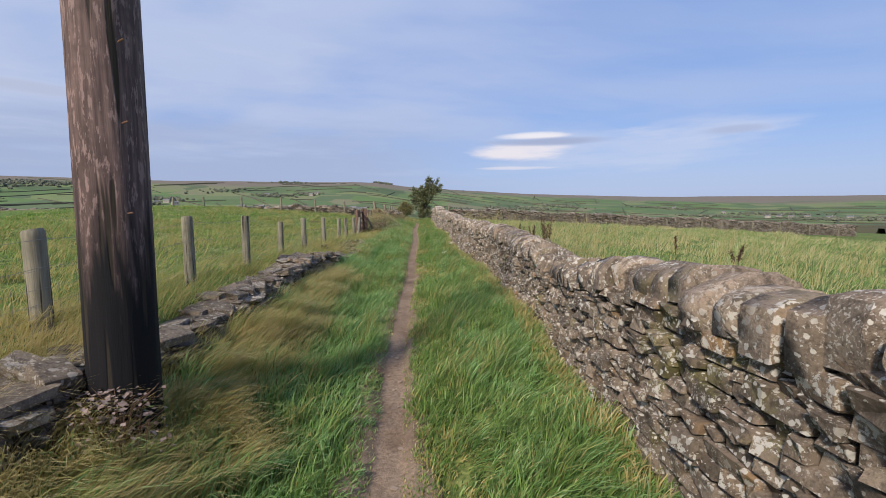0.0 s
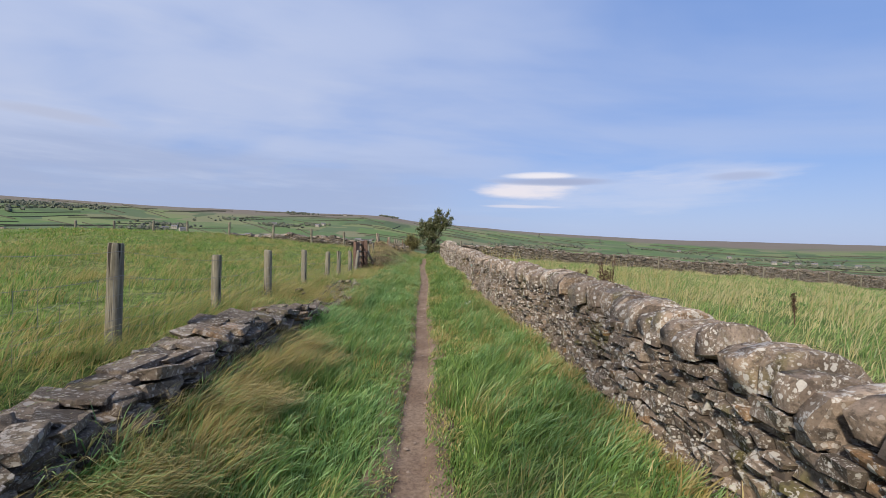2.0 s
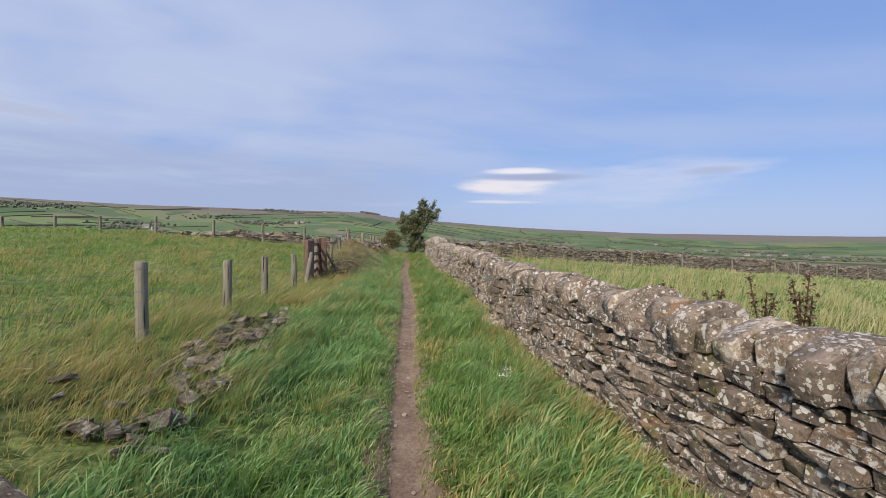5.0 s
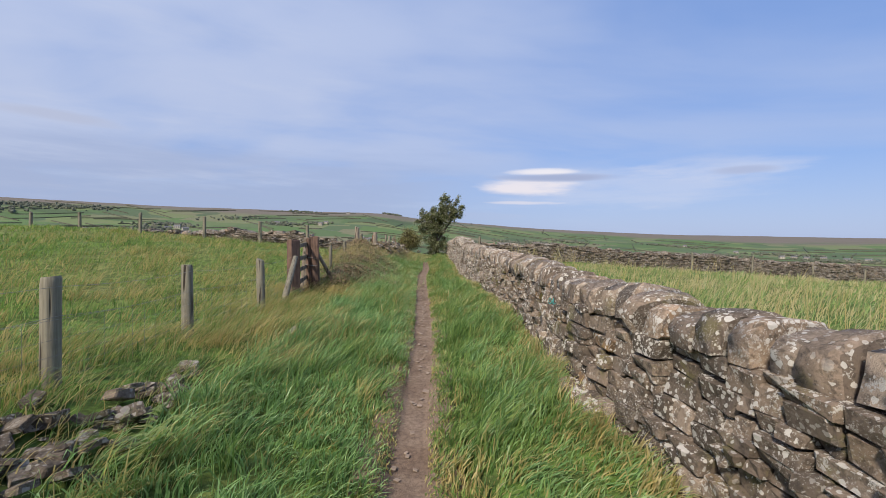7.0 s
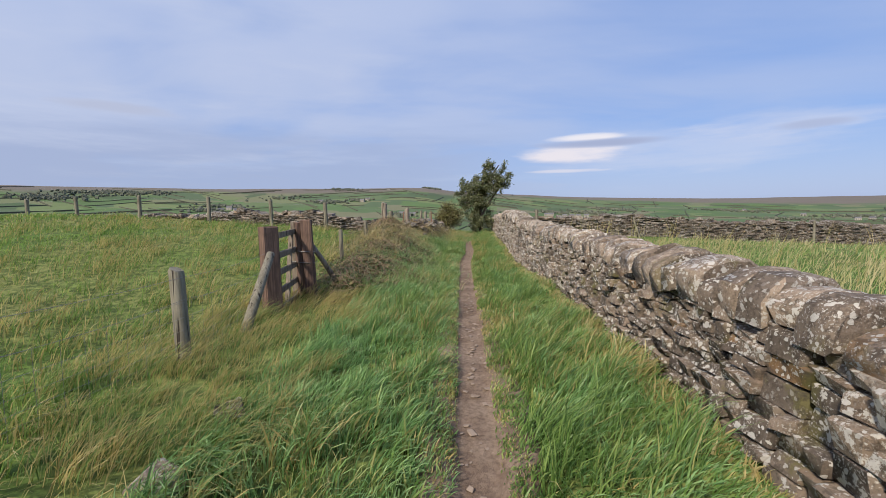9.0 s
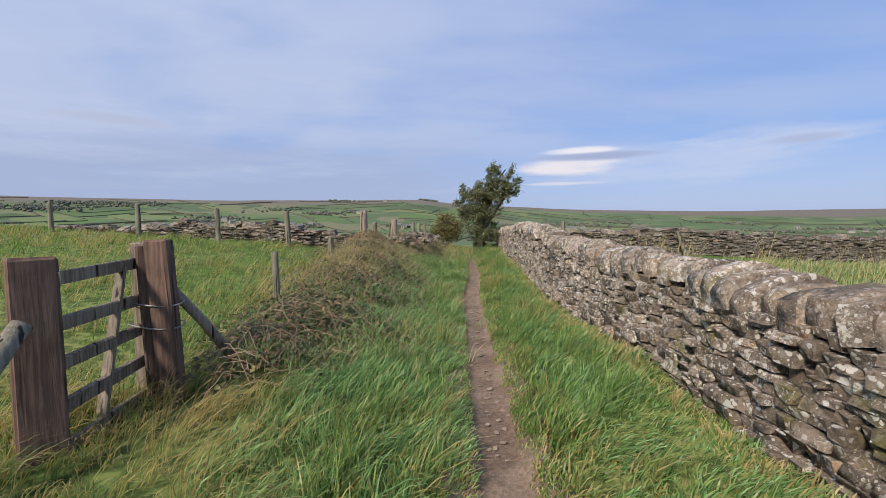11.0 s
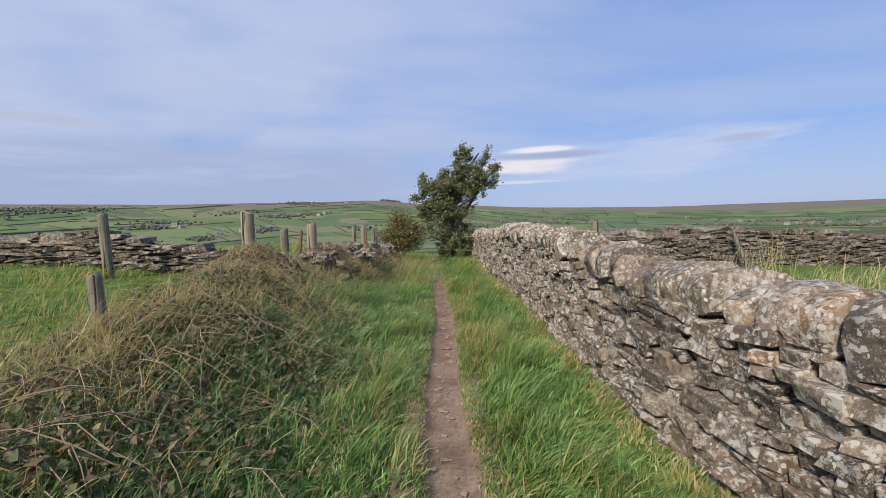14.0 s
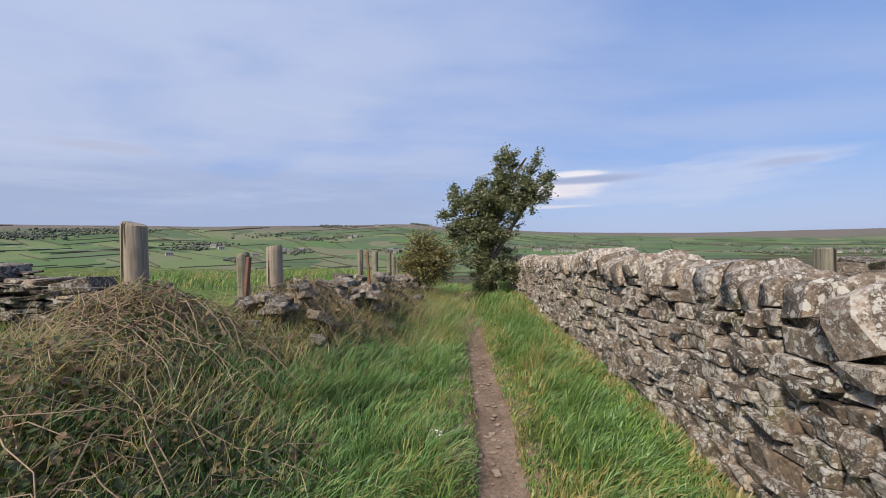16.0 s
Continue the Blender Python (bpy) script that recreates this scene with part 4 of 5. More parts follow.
def build_fences():
    path_side = [(-2.72, -0.2, 1.50, 0.058, 0.0, 0.0), (-2.68, 1.35, 1.50, 0.055, 0.01, 0.0), (-2.68, 2.72, 1.50, 0.062, 0.0, 0.0), (-2.73, 4.45, 1.54, 0.055, -0.02, 0.03), (-2.84, 5.97, 1.51, 0.052, 0.0, 0.02),
                 (-2.95, 7.55, 1.365, 0.050, 0.01, -0.02), (-3.04, 9.14, 1.375, 0.056, -0.03, 0.02), (-3.14, 11.0, 1.335, 0.050, -0.02, 0.0), (-3.13, 12.5, 1.265, 0.052, 0.01, 0.0),
                 (-3.26, 14.05, 1.23, 0.052, -0.03, 0.02), (-3.38, 15.92, 1.18, 0.056, -0.04, 0.02)]
    build_fence("stock_fence", "post-and-wire stock fence with weathered round posts", path_side + [(-3.56, 17.5, 1.2, 0.0, 0, 0)], (0.06, 0.24), True, 40)
    back = [(-20.3, 25.0, 2.0, 0.055, 0.02, 0), (-18.2, 25.0, 2.05, 0.055, 0, 0), (-16.1, 25.0, 2.12, 0.055, 0.03, 0), (-14.25, 25.0, 2.15, 0.052, -0.03, 0), (-12.0, 24.98, 2.18, 0.055, 0, 0), (-9.65, 24.98, 2.11, 0.055, 0.01, 0),
            (-7.6, 24.99, 1.985, 0.055, -0.02, 0), (-5.85, 24.96, 1.885, 0.058, -0.03, 0)]
    build_fence("field_fence", "wire fence of grey posts across the pasture", back + [(-4.2, 25.1, 1.75, 0.0, 0, 0)], (0.08, 0.34, 0.55), False, 60)
    stob = [(-3.62, 20.2, 1.30, 0.036, -0.03, 0.0), (-3.86, 22.5, 1.37, 0.046, -0.04, 0.0)]
    build_fence("short_fence", "short weathered stobs with sagging wire among brambles", stob, (0.1, 0.3), False, 70)
    lane = [(-4.11, 25.14, 1.865, 0.083, 0.0, 0.0), (-3.66, 26.28, 1.695, 0.076, 0.0, 0.0), (-3.72, 29.4, 1.62, 0.05, 0, 0), (-3.70, 30.3, 1.58, 0.062, 0, 0), (-3.62, 31.2, 1.54, 0.05, 0, 0), (-3.9, 33.0, 1.45, 0.05, 0, 0), (-4.2, 35.0, 1.25, 0.05, 0, 0)]
    build_fence("lane_fence", "stout round gateposts and fence posts among brambles", lane, (0.16, 0.4), False, 80)
    iron = holder("iron_stake", (-3.68, 25.83, 1.0), "leaning rusty angle-iron stake", "stake")
    part("stake", box_bm(beam((-3.74, 25.83, 0.85), (-3.66, 25.83, 1.60), 0.045, 0.03), 0.004), M_RUST, iron)
    extra = holder("iron_stake", (-2.98, 27.3, 1.0), "thin rusty iron stake in tumbled stones", "stake")
    part("stake", box_bm(beam((-2.98, 27.3, 0.85), (-3.02, 27.3, 1.62), 0.03, 0.03), 0.004), M_RUST, extra)
    stump = holder("short_post", (-4.35, 26.9, 1.0), "short old round post in the brambles", "post")
    child("post", mesh_from("post", *round_post(-4.35, 26.9, 1.62, 0.07, (0, 0), 5), M_POST), stump)
    # meadow side
    r = random.Random(9)
    row = []
    for k, (x, y) in enumerate([(9.6, 27.9), (12.6, 28.6), (15.6, 28.9), (18.2, 29.3), (19.8, 29.6), (21.9, 29.5), (24.5, 30.2), (27.2, 30.9), (30, 31.6)]):
        row.append((x, y, float(land(x, y)) + r.uniform(0.65, 0.9), 0.038, r.gauss(0, 0.06), 0))
    build_fence("meadow_fence", "leaning wooden fence posts before the meadow's stone wall", row, (0.1, 0.4), False, 90)
    for k, (x, y, top) in enumerate([(1.68, 6.7, 1.12), (1.75, 4.1, 1.08)]):
        p = holder("short_post", (x, y, float(land(x, y))), "short square weathered post behind the wall", "post")
        part("post", box_bm(beam((x, y, float(land(x, y)) - 0.2), (x + 0.01, y, top), 0.10, 0.08), 0.008, 0.003, k), M_POST, p)
    lean = holder("prop_post", (3.98, 27.45, 0.7), "leaning grey post propped against the field wall", "post")
    child("post", mesh_from("post", *tube([(3.98, 27.42, 0.60), (3.78, 27.62, 1.34)], 0.035, 9), M_POST), lean)
    q = holder("square_post", (0.34, 25.0, 0.6), "square wooden post behind the wall", "post")
    part("post", box_bm(beam((0.34, 25.0, 0.4), (0.34, 25.0, 1.62), 0.08, 0.08), 0.008, 0.002), M_POST, q)


def build_gate():
    g = holder("hurdle_gate", (-3.6, 17.9, 0.4), "old timber hurdle between red-brown sleeper posts with leaning props", "gate")
    part("sleeper_post", box_bm(beam((-3.56, 17.62, 0.15), (-3.60, 17.66, 1.455), 0.20, 0.14, 12), 0.012, 0.007, 1), M_SLEEPER, g, "red-brown weathered sleeper post")
    part("sleeper_post", box_bm(beam((-3.60, 18.34, 0.15), (-3.60, 18.34, 1.50), 0.10, 0.09, 8), 0.010, 0.006, 3), M_RAIL, g)
    part("sleeper_post", box_bm(beam((-3.47, 18.30, 0.15), (-3.50, 18.28, 1.49), 0.11, 0.12, 8), 0.010, 0.006, 4), M_SLEEPER, g)
    part("sleeper_post", box_bm(beam((-3.34, 18.28, 0.15), (-3.40, 18.26, 1.52), 0.10, 0.13, -6), 0.010, 0.006, 5), M_SLEEPER, g)
    for k, (za, zb) in enumerate([(1.34, 1.37), (1.10, 1.13), (0.89, 0.93), (0.66, 0.72), (0.44, 0.49)]):
        part("rail", box_bm(beam((-3.50, 17.70, za), (-3.56, 18.32, zb), 0.03, 0.075), 0.006, 0.005, 10 + k), M_RAIL, g)
    part("stile", box_bm(beam((-3.54, 17.92, 0.42), (-3.55, 18.14, 1.36), 0.06, 0.03), 0.006, 0.004, 20), M_RAIL, g)
    part("prop", bm_tube([(-3.42, 16.77, 0.36), (-3.46, 17.10, 0.70), (-3.50, 17.52, 1.14)], [0.056, 0.053, 0.046]), M_POST, g, "pale leaning round prop")
    part("prop", bm_tube([(-3.36, 18.32, 1.18), (-3.25, 18.47, 0.92), (-3.14, 18.62, 0.62)], [0.032, 0.034, 0.036]), M_RAIL, g)
    for z in (0.95, 1.10):
        ring = [(-3.47 + 0.19 * math.cos(a), 18.30 + 0.10 * math.sin(a), z + 0.012 * math.sin(a * 2)) for a in np.linspace(0, 2 * math.pi, 19)]
        child("wire_tie", mesh_from("wire_tie", *tube(ring, 0.005, 5), M_WIRE, True), g, "twisted wire tie")


def bm_tube(points, radii, sides=10):
    co, tri = tube(points, radii, sides)
    bm = bmesh.new()
    vs = [bm.verts.new(c) for c in co]
    for t in tri:
        bm.faces.new([vs[i] for i in t])
    for f in bm.faces:
        f.smooth = True
    return bm


# ---- grass ----
def grass(name, label, x, y, h, w, mat, bend=(0.35, 0.0), spread=0.35, lift=0.0, segs=2):
    """One sheet of single blades, bent by the wind."""
    n = len(x)
    z = np.maximum(land(x, y), np.where(np.abs(x - path_x(y)) < 0.5, path_z(y) + 0.04 * ease(np.abs(x - path_x(y)), 0.08, 0.18), -99.0)) - 0.015 + lift
    turn = rng.uniform(0, 2 * np.pi, n)
    side = np.stack([np.cos(turn), np.sin(turn), np.zeros(n)], -1) * (w / 2)[:, None]
    # neighbouring blades are combed the same way, in swirls half a metre wide
    comb_x, comb_y = 0.32 * wave(x, y, 5.1, 1.1) + 0.22 * wave(x, y, 13.0, 4.0), 0.32 * wave(x, y, 4.3, 7.3) + 0.22 * wave(x, y, 11.0, 2.0)
    lean = np.stack([bend[0] + comb_x + rng.normal(0, spread * 0.7, n), bend[1] + comb_y + rng.normal(0, spread * 0.7, n), np.zeros(n)], -1)
    h = h * (1 + 0.22 * wave(x, y, 7.7, 3.0))
    base = np.stack([x, y, z], -1)
    levels = [0.0, 0.55] if segs == 2 else [0.0, 0.4, 0.75]
    rows = []
    for t in levels:
        c = base + lean * (h * t ** 1.8)[:, None]
        c[:, 2] += h * t * (1 - 0.12 * t * np.clip(np.linalg.norm(lean, axis=1), 0, 2.5))
        k = 1.0 if t == 0 else (0.85 if t < 0.6 else 0.6)
        rows += [c - side * k, c + side * k]
    tip = base + lean * h[:, None]
    tip[:, 2] += h * np.clip(1 - 0.22 * np.linalg.norm(lean, axis=1), 0.15, 1)
    rows.append(tip)
    m = len(rows)
    co = np.stack(rows, 1).reshape(-1, 3)
    k = np.arange(n)[:, None] * m
    tri = []
    for s in range(len(levels) - 1):
        a = 2 * s
        tri += [k + np.array([[a, a + 1, a + 3]]), k + np.array([[a, a + 3, a + 2]])]
    tri.append(k + np.array([[m - 3, m - 2, m - 1]]))
    ob = new(name, mesh_from(name, co, np.concatenate(tri), mat))
    return tagged(ob, label, "grass", kind="stuff")


def tufts(x, y, per, radius):
    """Scatter points in tufts round given centres."""
    cx, cy = np.repeat(x, per), np.repeat(y, per)
    return cx + rng.normal(0, radius, len(cx)), cy + rng.normal(0, radius, len(cy))


def build_grass():
    # right verge: short by the path, rank under the wall
    def verge(n, side, lo, hi, mat, name, label, hmin, hmax, bend):
        y = rng.uniform(0.6, 33.0, n) ** 1.0
        u = rng.uniform(lo, hi, n)
        y, u = tufts(y, u, 9, 0.028)
        px = path_x(y)
        if side > 0:
            x = px + 0.06 + np.clip(u, 0, 1) * (wall_x(y) - px - 0.075)
        else:
            x = px - 0.06 - np.clip(u, 0, 1.1) * 1.39
        edge = np.abs(x - px) - np.interp(y, [0, 10, 16, 23, 30], [0.075, 0.08, 0.105, 0.125, 0.09])
        keep = edge > 0.0 + 0.05 * rng.random(len(x))
        x, y, u, edge = x[keep], y[keep], u[keep], edge[keep]
        h = 0.86 * (hmin + (hmax - hmin) * np.clip(u, 0, 1)) * rng.uniform(0.45, 1.15, len(x)) * (1 + 0.45 * wave(x, y, 2.2, 5.0))
        h = h * (0.40 + 0.60 * ease(edge, 0, 0.22))
        if side > 0:
            h = h * (1 - np.interp(y, [15, 19, 28], [0.15, 0.5, 0.5]) * ease(u, 0.35, 0.75))
        grass(name, label, x, y, np.clip(h, 0.03, 0.6), rng.uniform(0.0045, 0.0125, len(x)), mat, (bend[0] * 0.72, bend[1] * 0.72), 0.44, segs=3)

    verge(10500, 1, 0.0, 1.0, M_VERGE, "verge_grass", "lush green wind-blown verge grass beside the path", 0.12, 0.19, (0.5, -0.25))
    verge(4200, 1, 0.35, 1.0, M_VERGE_BLUE, "soft_grass", "soft bluish grass under the stone wall", 0.15, 0.20, (0.7, -0.35))
    verge(1500, 1, 0.88, 1.0, M_DRY, "wall_foot_grass", "dry straw grass along the wall foot", 0.12, 0.22, (0.3, -0.2))
    verge(1300, 1, 0.0, 0.16, M_DRY, "path_edge_grass", "yellowed trampled grass at the path edge", 0.06, 0.10, (0.0, 0.0))
    verge(10000, -1, 0.0, 1.0, M_VERGE_BLUE, "verge_grass", "long blue-green grass beside the path", 0.12, 0.25, (0.75, -0.35))
    verge(2600, -1, 0.0, 0.6, M_VERGE, "verge_grass", "bright green tufted grass beside the path", 0.13, 0.22, (0.45, -0.25))
    verge(900, -1, 0.0, 0.10, M_DRY, "path_edge_grass", "yellowed trampled grass at the path edge", 0.06, 0.10, (0.0, 0.0))
    verge(1500, 1, 0.08, 0.36, M_VERGE, "verge_grass", "green grass filling the path's shoulder", 0.10, 0.15, (0.3, -0.2))
    verge(2300, 1, 0.0, 0.16, M_VERGE, "path_edge_grass", "short green grass closing over the path edge", 0.07, 0.10, (0.1, -0.1))
    verge(2000, -1, 0.0, 0.13, M_VERGE, "path_edge_grass", "short green grass closing over the path edge", 0.07, 0.11, (0.3, -0.1))
    n = 260
    y = rng.uniform(1.0, 31.0, n)
    x = np.where(rng.random(n) < 0.5, path_x(y) + rng.uniform(0.35, 1.0, n), path_x(y) - rng.uniform(0.3, 1.3, n))
    x = np.minimum(x, wall_x(y) - np.interp(y, [15, 19], [0.15, 0.5]))
    x, y = tufts(x, y, 46, 0.045)
    grass("grass_tufts", "taller bright tufts standing in the verge", x, y, rng.uniform(0.16, 0.36, len(x)), rng.uniform(0.004, 0.009, len(x)), M_VERGE, (0.35, -0.15), 0.5, segs=3)
    # bank between ruined wall and fence
    n = 3700
    y = rng.uniform(0.4, 24.5, n)
    x = path_x(y) - rng.uniform(1.15, 3.0, n)
    x, y = tufts(x, y, 14, 0.05)
    on_wall = (x < -1.94) & (x > -2.27 - 0.012 * y) & (y < 8.5)
    on_heap = (np.abs(x + 2.45) < 0.26) & (y > 10.4) & (y < 13.2) & (rng.random(len(x)) < 0.55)
    bramble = (y > 18.4) & (x < np.interp(y, [18.4, 22, 25], [-2.1, -2.35, -2.7])) & (x > -4.6) & (rng.random(len(x)) < 0.85)
    ok = ~on_wall & ~on_heap & ~bramble
    x, y = x[ok], y[ok]
    grass("bank_grass", "tall straw-coloured grass combed over by wind on the bank", x, y, rng.uniform(0.10, 0.27, len(x)) * (1 + 0.4 * wave(x, y, 1.9)), rng.uniform(0.0035, 0.007, len(x)), M_BANK, (0.85, -0.2), 0.42, segs=3)
    n = 520
    y = rng.uniform(0.4, 7.4, n)
    x = -1.50 - 0.05 * y + rng.normal(0, 0.15, n)
    x, y = tufts(x, y, 26, 0.05)
    grass("bank_grass", "tall straw-coloured grass leaning from the ruined wall", x, y, rng.uniform(0.14, 0.31, len(x)), rng.uniform(0.003, 0.006, len(x)), M_DRY, (0.85, -0.3), 0.3, segs=3)
    n = 330
    y = rng.uniform(0.7, 2.6, n)
    x = rng.uniform(-2.6, -1.05, n)
    x, y = tufts(x, y, 26, 0.05)
    ok = np.hypot(x + 1.7, y - 2.14) > 0.2
    x, y = x[ok], y[ok]
    grass("bank_grass", "long tan wind-laid grass round the pole's foot", x, y, rng.uniform(0.14, 0.30, len(x)), rng.uniform(0.003, 0.006, len(x)), M_DRY, (0.8, -0.35), 0.35, segs=3)
    # pasture
    n = 90000
    y = rng.uniform(1.0, 27.0, n)
    past = 17.0 * rng.random(n) ** 1.5
    x = fence_x(y) + 0.3 - past
    d = np.hypot(x + 1.0, 4.0)
    grass("pasture_grass", "cropped tussocky pasture grass", x, y, rng.uniform(0.03, 0.105, n) * np.clip(1.2 + 1.1 * wave(x, y, 2.1, 2.0), 0.25, 3), 0.006 + 0.0013 * past, M_PASTURE, (0.45, -0.1), 0.5)
    n = 900
    y = rng.uniform(1.0, 25.0, n)
    x = fence_x(y) - 0.1 - 9.0 * rng.random(n) ** 1.4
    x, y = tufts(x, y, 26, 0.11)
    grass("pasture_tussocks", "long wind-combed tussocks in the pasture", x, y, rng.uniform(0.12, 0.30, len(x)), rng.uniform(0.006, 0.012, len(x)), M_BANK, (0.85, -0.2), 0.35)
    # meadow
    n = 85000
    y = rng.uniform(0.5, 29.5, n)
    out = 0.55 + 24.0 * rng.random(n) ** 1.6
    x = wall_x(y) + out
    ok = y < 25.6 + 0.22 * x
    x, y, out = x[ok], y[ok], out[ok]
    grass("meadow_grass", "rough pale meadow grass", x, y, rng.uniform(0.07, 0.24, len(x)) * np.clip(1.1 + 0.7 * wave(x, y, 1.2, 4.0), 0.3, 3), 0.006 + 0.0011 * out, M_MEADOW, (0.4, -0.1), 0.4)
    # tall seeding stalks
    n = 170
    y = rng.uniform(1, 26, n)
    x = wall_x(y) + rng.uniform(0.9, 9, n)
    x, y = tufts(x, y, 9, 0.09)
    grass("seed_stalks", "tall pale seeding grass stalks in the meadow", x, y, rng.uniform(0.45, 0.85, len(x)), rng.uniform(0.004, 0.009, len(x)), M_DRY, (0.15, 0.0), 0.12, segs=3)
    # grass on the brow behind the tree
    n = 26000
    y = rng.uniform(29, 44, n)
    x = rng.uniform(-9, 4, n)
    grass("brow_grass", "green grass on the brow beyond the tree", x, y, rng.uniform(0.08, 0.22, n), rng.uniform(0.01, 0.025, n), M_VERGE, (0.3, 0.0), 0.4)


# ---- brambles, docks, fern ----
def leaf_quads(at, size, droop=0.4, fold=True):
    """Pointed folded leaves at given places: corners and triangles."""
    n = len(at)
    t = rng.uniform(0, 2 * np.pi, n)
    tilt = rng.normal(-droop * 0.3, 0.5, n)
    d = np.stack([np.cos(t) * np.cos(tilt), np.sin(t) * np.cos(tilt), np.sin(tilt)], -1)
    s = np.stack([-np.sin(t), np.cos(t), rng.normal(0, 0.35, n)], -1)
    up = np.cross(d, s)
    L = size[:, None]
    a, b = at, at + d * L
    mid = at + d * L * 0.45
    l = mid + s * L * 0.34 + up * L * 0.08
    r = mid - s * L * 0.34 + up * L * 0.08
    co = np.stack([a, l, b, r], 1).reshape(-1, 3)
    k = np.arange(n)[:, None] * 4
    return co, np.concatenate([k + np.array([[0, 2, 1]]), k + np.array([[0, 3, 2]])])


def mound(x, y, spots):
    """Height of a bramble mound over the ground."""
    z = np.zeros_like(x)
    for cx, cy, rx, ry, h in spots:
        z = np.maximum(z, h * np.exp(-((x - cx) / rx) ** 2 - ((y - cy) / ry) ** 2))
    return z


BRAMBLES = [(-2.95, 18.75, 0.45, 0.55, 0.26), (-2.95, 19.7, 0.70, 0.9, 0.28), (-3.05, 21.3, 0.80, 1.1, 0.27), (-3.2, 22.8, 0.85, 1.0, 0.27), (-3.5, 24.0, 0.9, 0.8, 0.27), (-3.85, 25.0, 0.75, 0.6, 0.38), (-3.35, 26.4, 0.6, 0.9, 0.46), (-3.1, 28.4, 0.55, 1.6, 0.42), (-3.2, 30.6, 0.6, 1.6, 0.34)]


def build_brambles():
    for k, (cx, cy, rx, ry, h) in enumerate(BRAMBLES):
        patch = holder("bramble_patch", (cx, cy, float(land(cx, cy))), "tangled bramble mound with dead stems and dark leaves", "bramble", "brambles along the bank", "stuff")
        stems = Heap()
        r = random.Random(100 + k)
        for _ in range(int((60 if k < 3 else 100) * rx * ry / 0.8) + (35 if k < 5 else 190)):
            a = r.uniform(0, 2 * math.pi)
            x, y = cx + rx * 0.9 * r.gauss(0, 0.55), cy + ry * 0.9 * r.gauss(0, 0.55)
            ln, up = r.uniform(0.25, 0.85), r.uniform(0.03, 0.27)
            pts = []
            for t in np.linspace(0, 1, 7):
                xx, yy = x + math.cos(a) * ln * (t - 0.5) + r.gauss(0, 0.012), y + math.sin(a) * ln * (t - 0.5) + r.gauss(0, 0.012)
                mz = float(mound(np.array(xx), np.array(yy), BRAMBLES)) * r.uniform(0.85, 1.05)
                pts.append((xx, yy, float(land(xx, yy)) + mz + up * math.sin(t * math.pi) * 0.6 - 0.005))
            stems.add(*tube(pts, np.linspace(0.0038, 0.0018, 7), 4, False))
        child("stems", stems.mesh("stems", M_STEM, True), patch, "dead arching bramble stems")
        n = int((2400, 6600, 4200, 5600, 5000, 3600, 2900, 2200, 2200)[k] * rx * ry / 0.8)
        x, y = cx + rx * rng.normal(0, 0.62, n), cy + ry * rng.normal(0, 0.62, n)
        z = land(x, y) + mound(x, y, BRAMBLES) * rng.uniform(0.5, 1.2, n) + 0.04
        child("leaves", mesh_from("leaves", *leaf_quads(np.stack([x, y, z], -1), rng.uniform(0.025, 0.06, n)), M_BRAMBLE), patch, "dark and browning bramble leaves")
    n = 2300
    y = rng.uniform(18.6, 31, n)
    x = np.interp(y, [18, 22, 25, 31], [-2.5, -2.9, -3.3, -2.6]) + rng.normal(0, 0.45, n)
    x, y = tufts(x, y, 9, 0.05)
    z = mound(x, y, BRAMBLES)
    grass("bramble_grass", "straw grass growing through the brambles", x, y, rng.uniform(0.10, 0.23, len(x)), rng.uniform(0.004, 0.009, len(x)), M_BRAMBLE_GRASS, (0.3, -0.1), 0.45, lift=z * 0.6, segs=3)


def build_bramble_straw():
    n = 420
    y = rng.uniform(20.5, 31, n)
    x = np.interp(y, [20, 22, 25, 27, 31], [-3.4, -3.5, -3.7, -2.75, -2.5]) + rng.normal(0, 0.4, n)
    x, y = tufts(x, y, 14, 0.06)
    grass("dead_grass", "dead pale grass strands over the brambles", x, y, rng.uniform(0.14, 0.36, len(x)), rng.uniform(0.0025, 0.0055, len(x)), M_DRY, (0.55, -0.15), 0.5, lift=mound(x, y, BRAMBLES) * 0.8, segs=3)


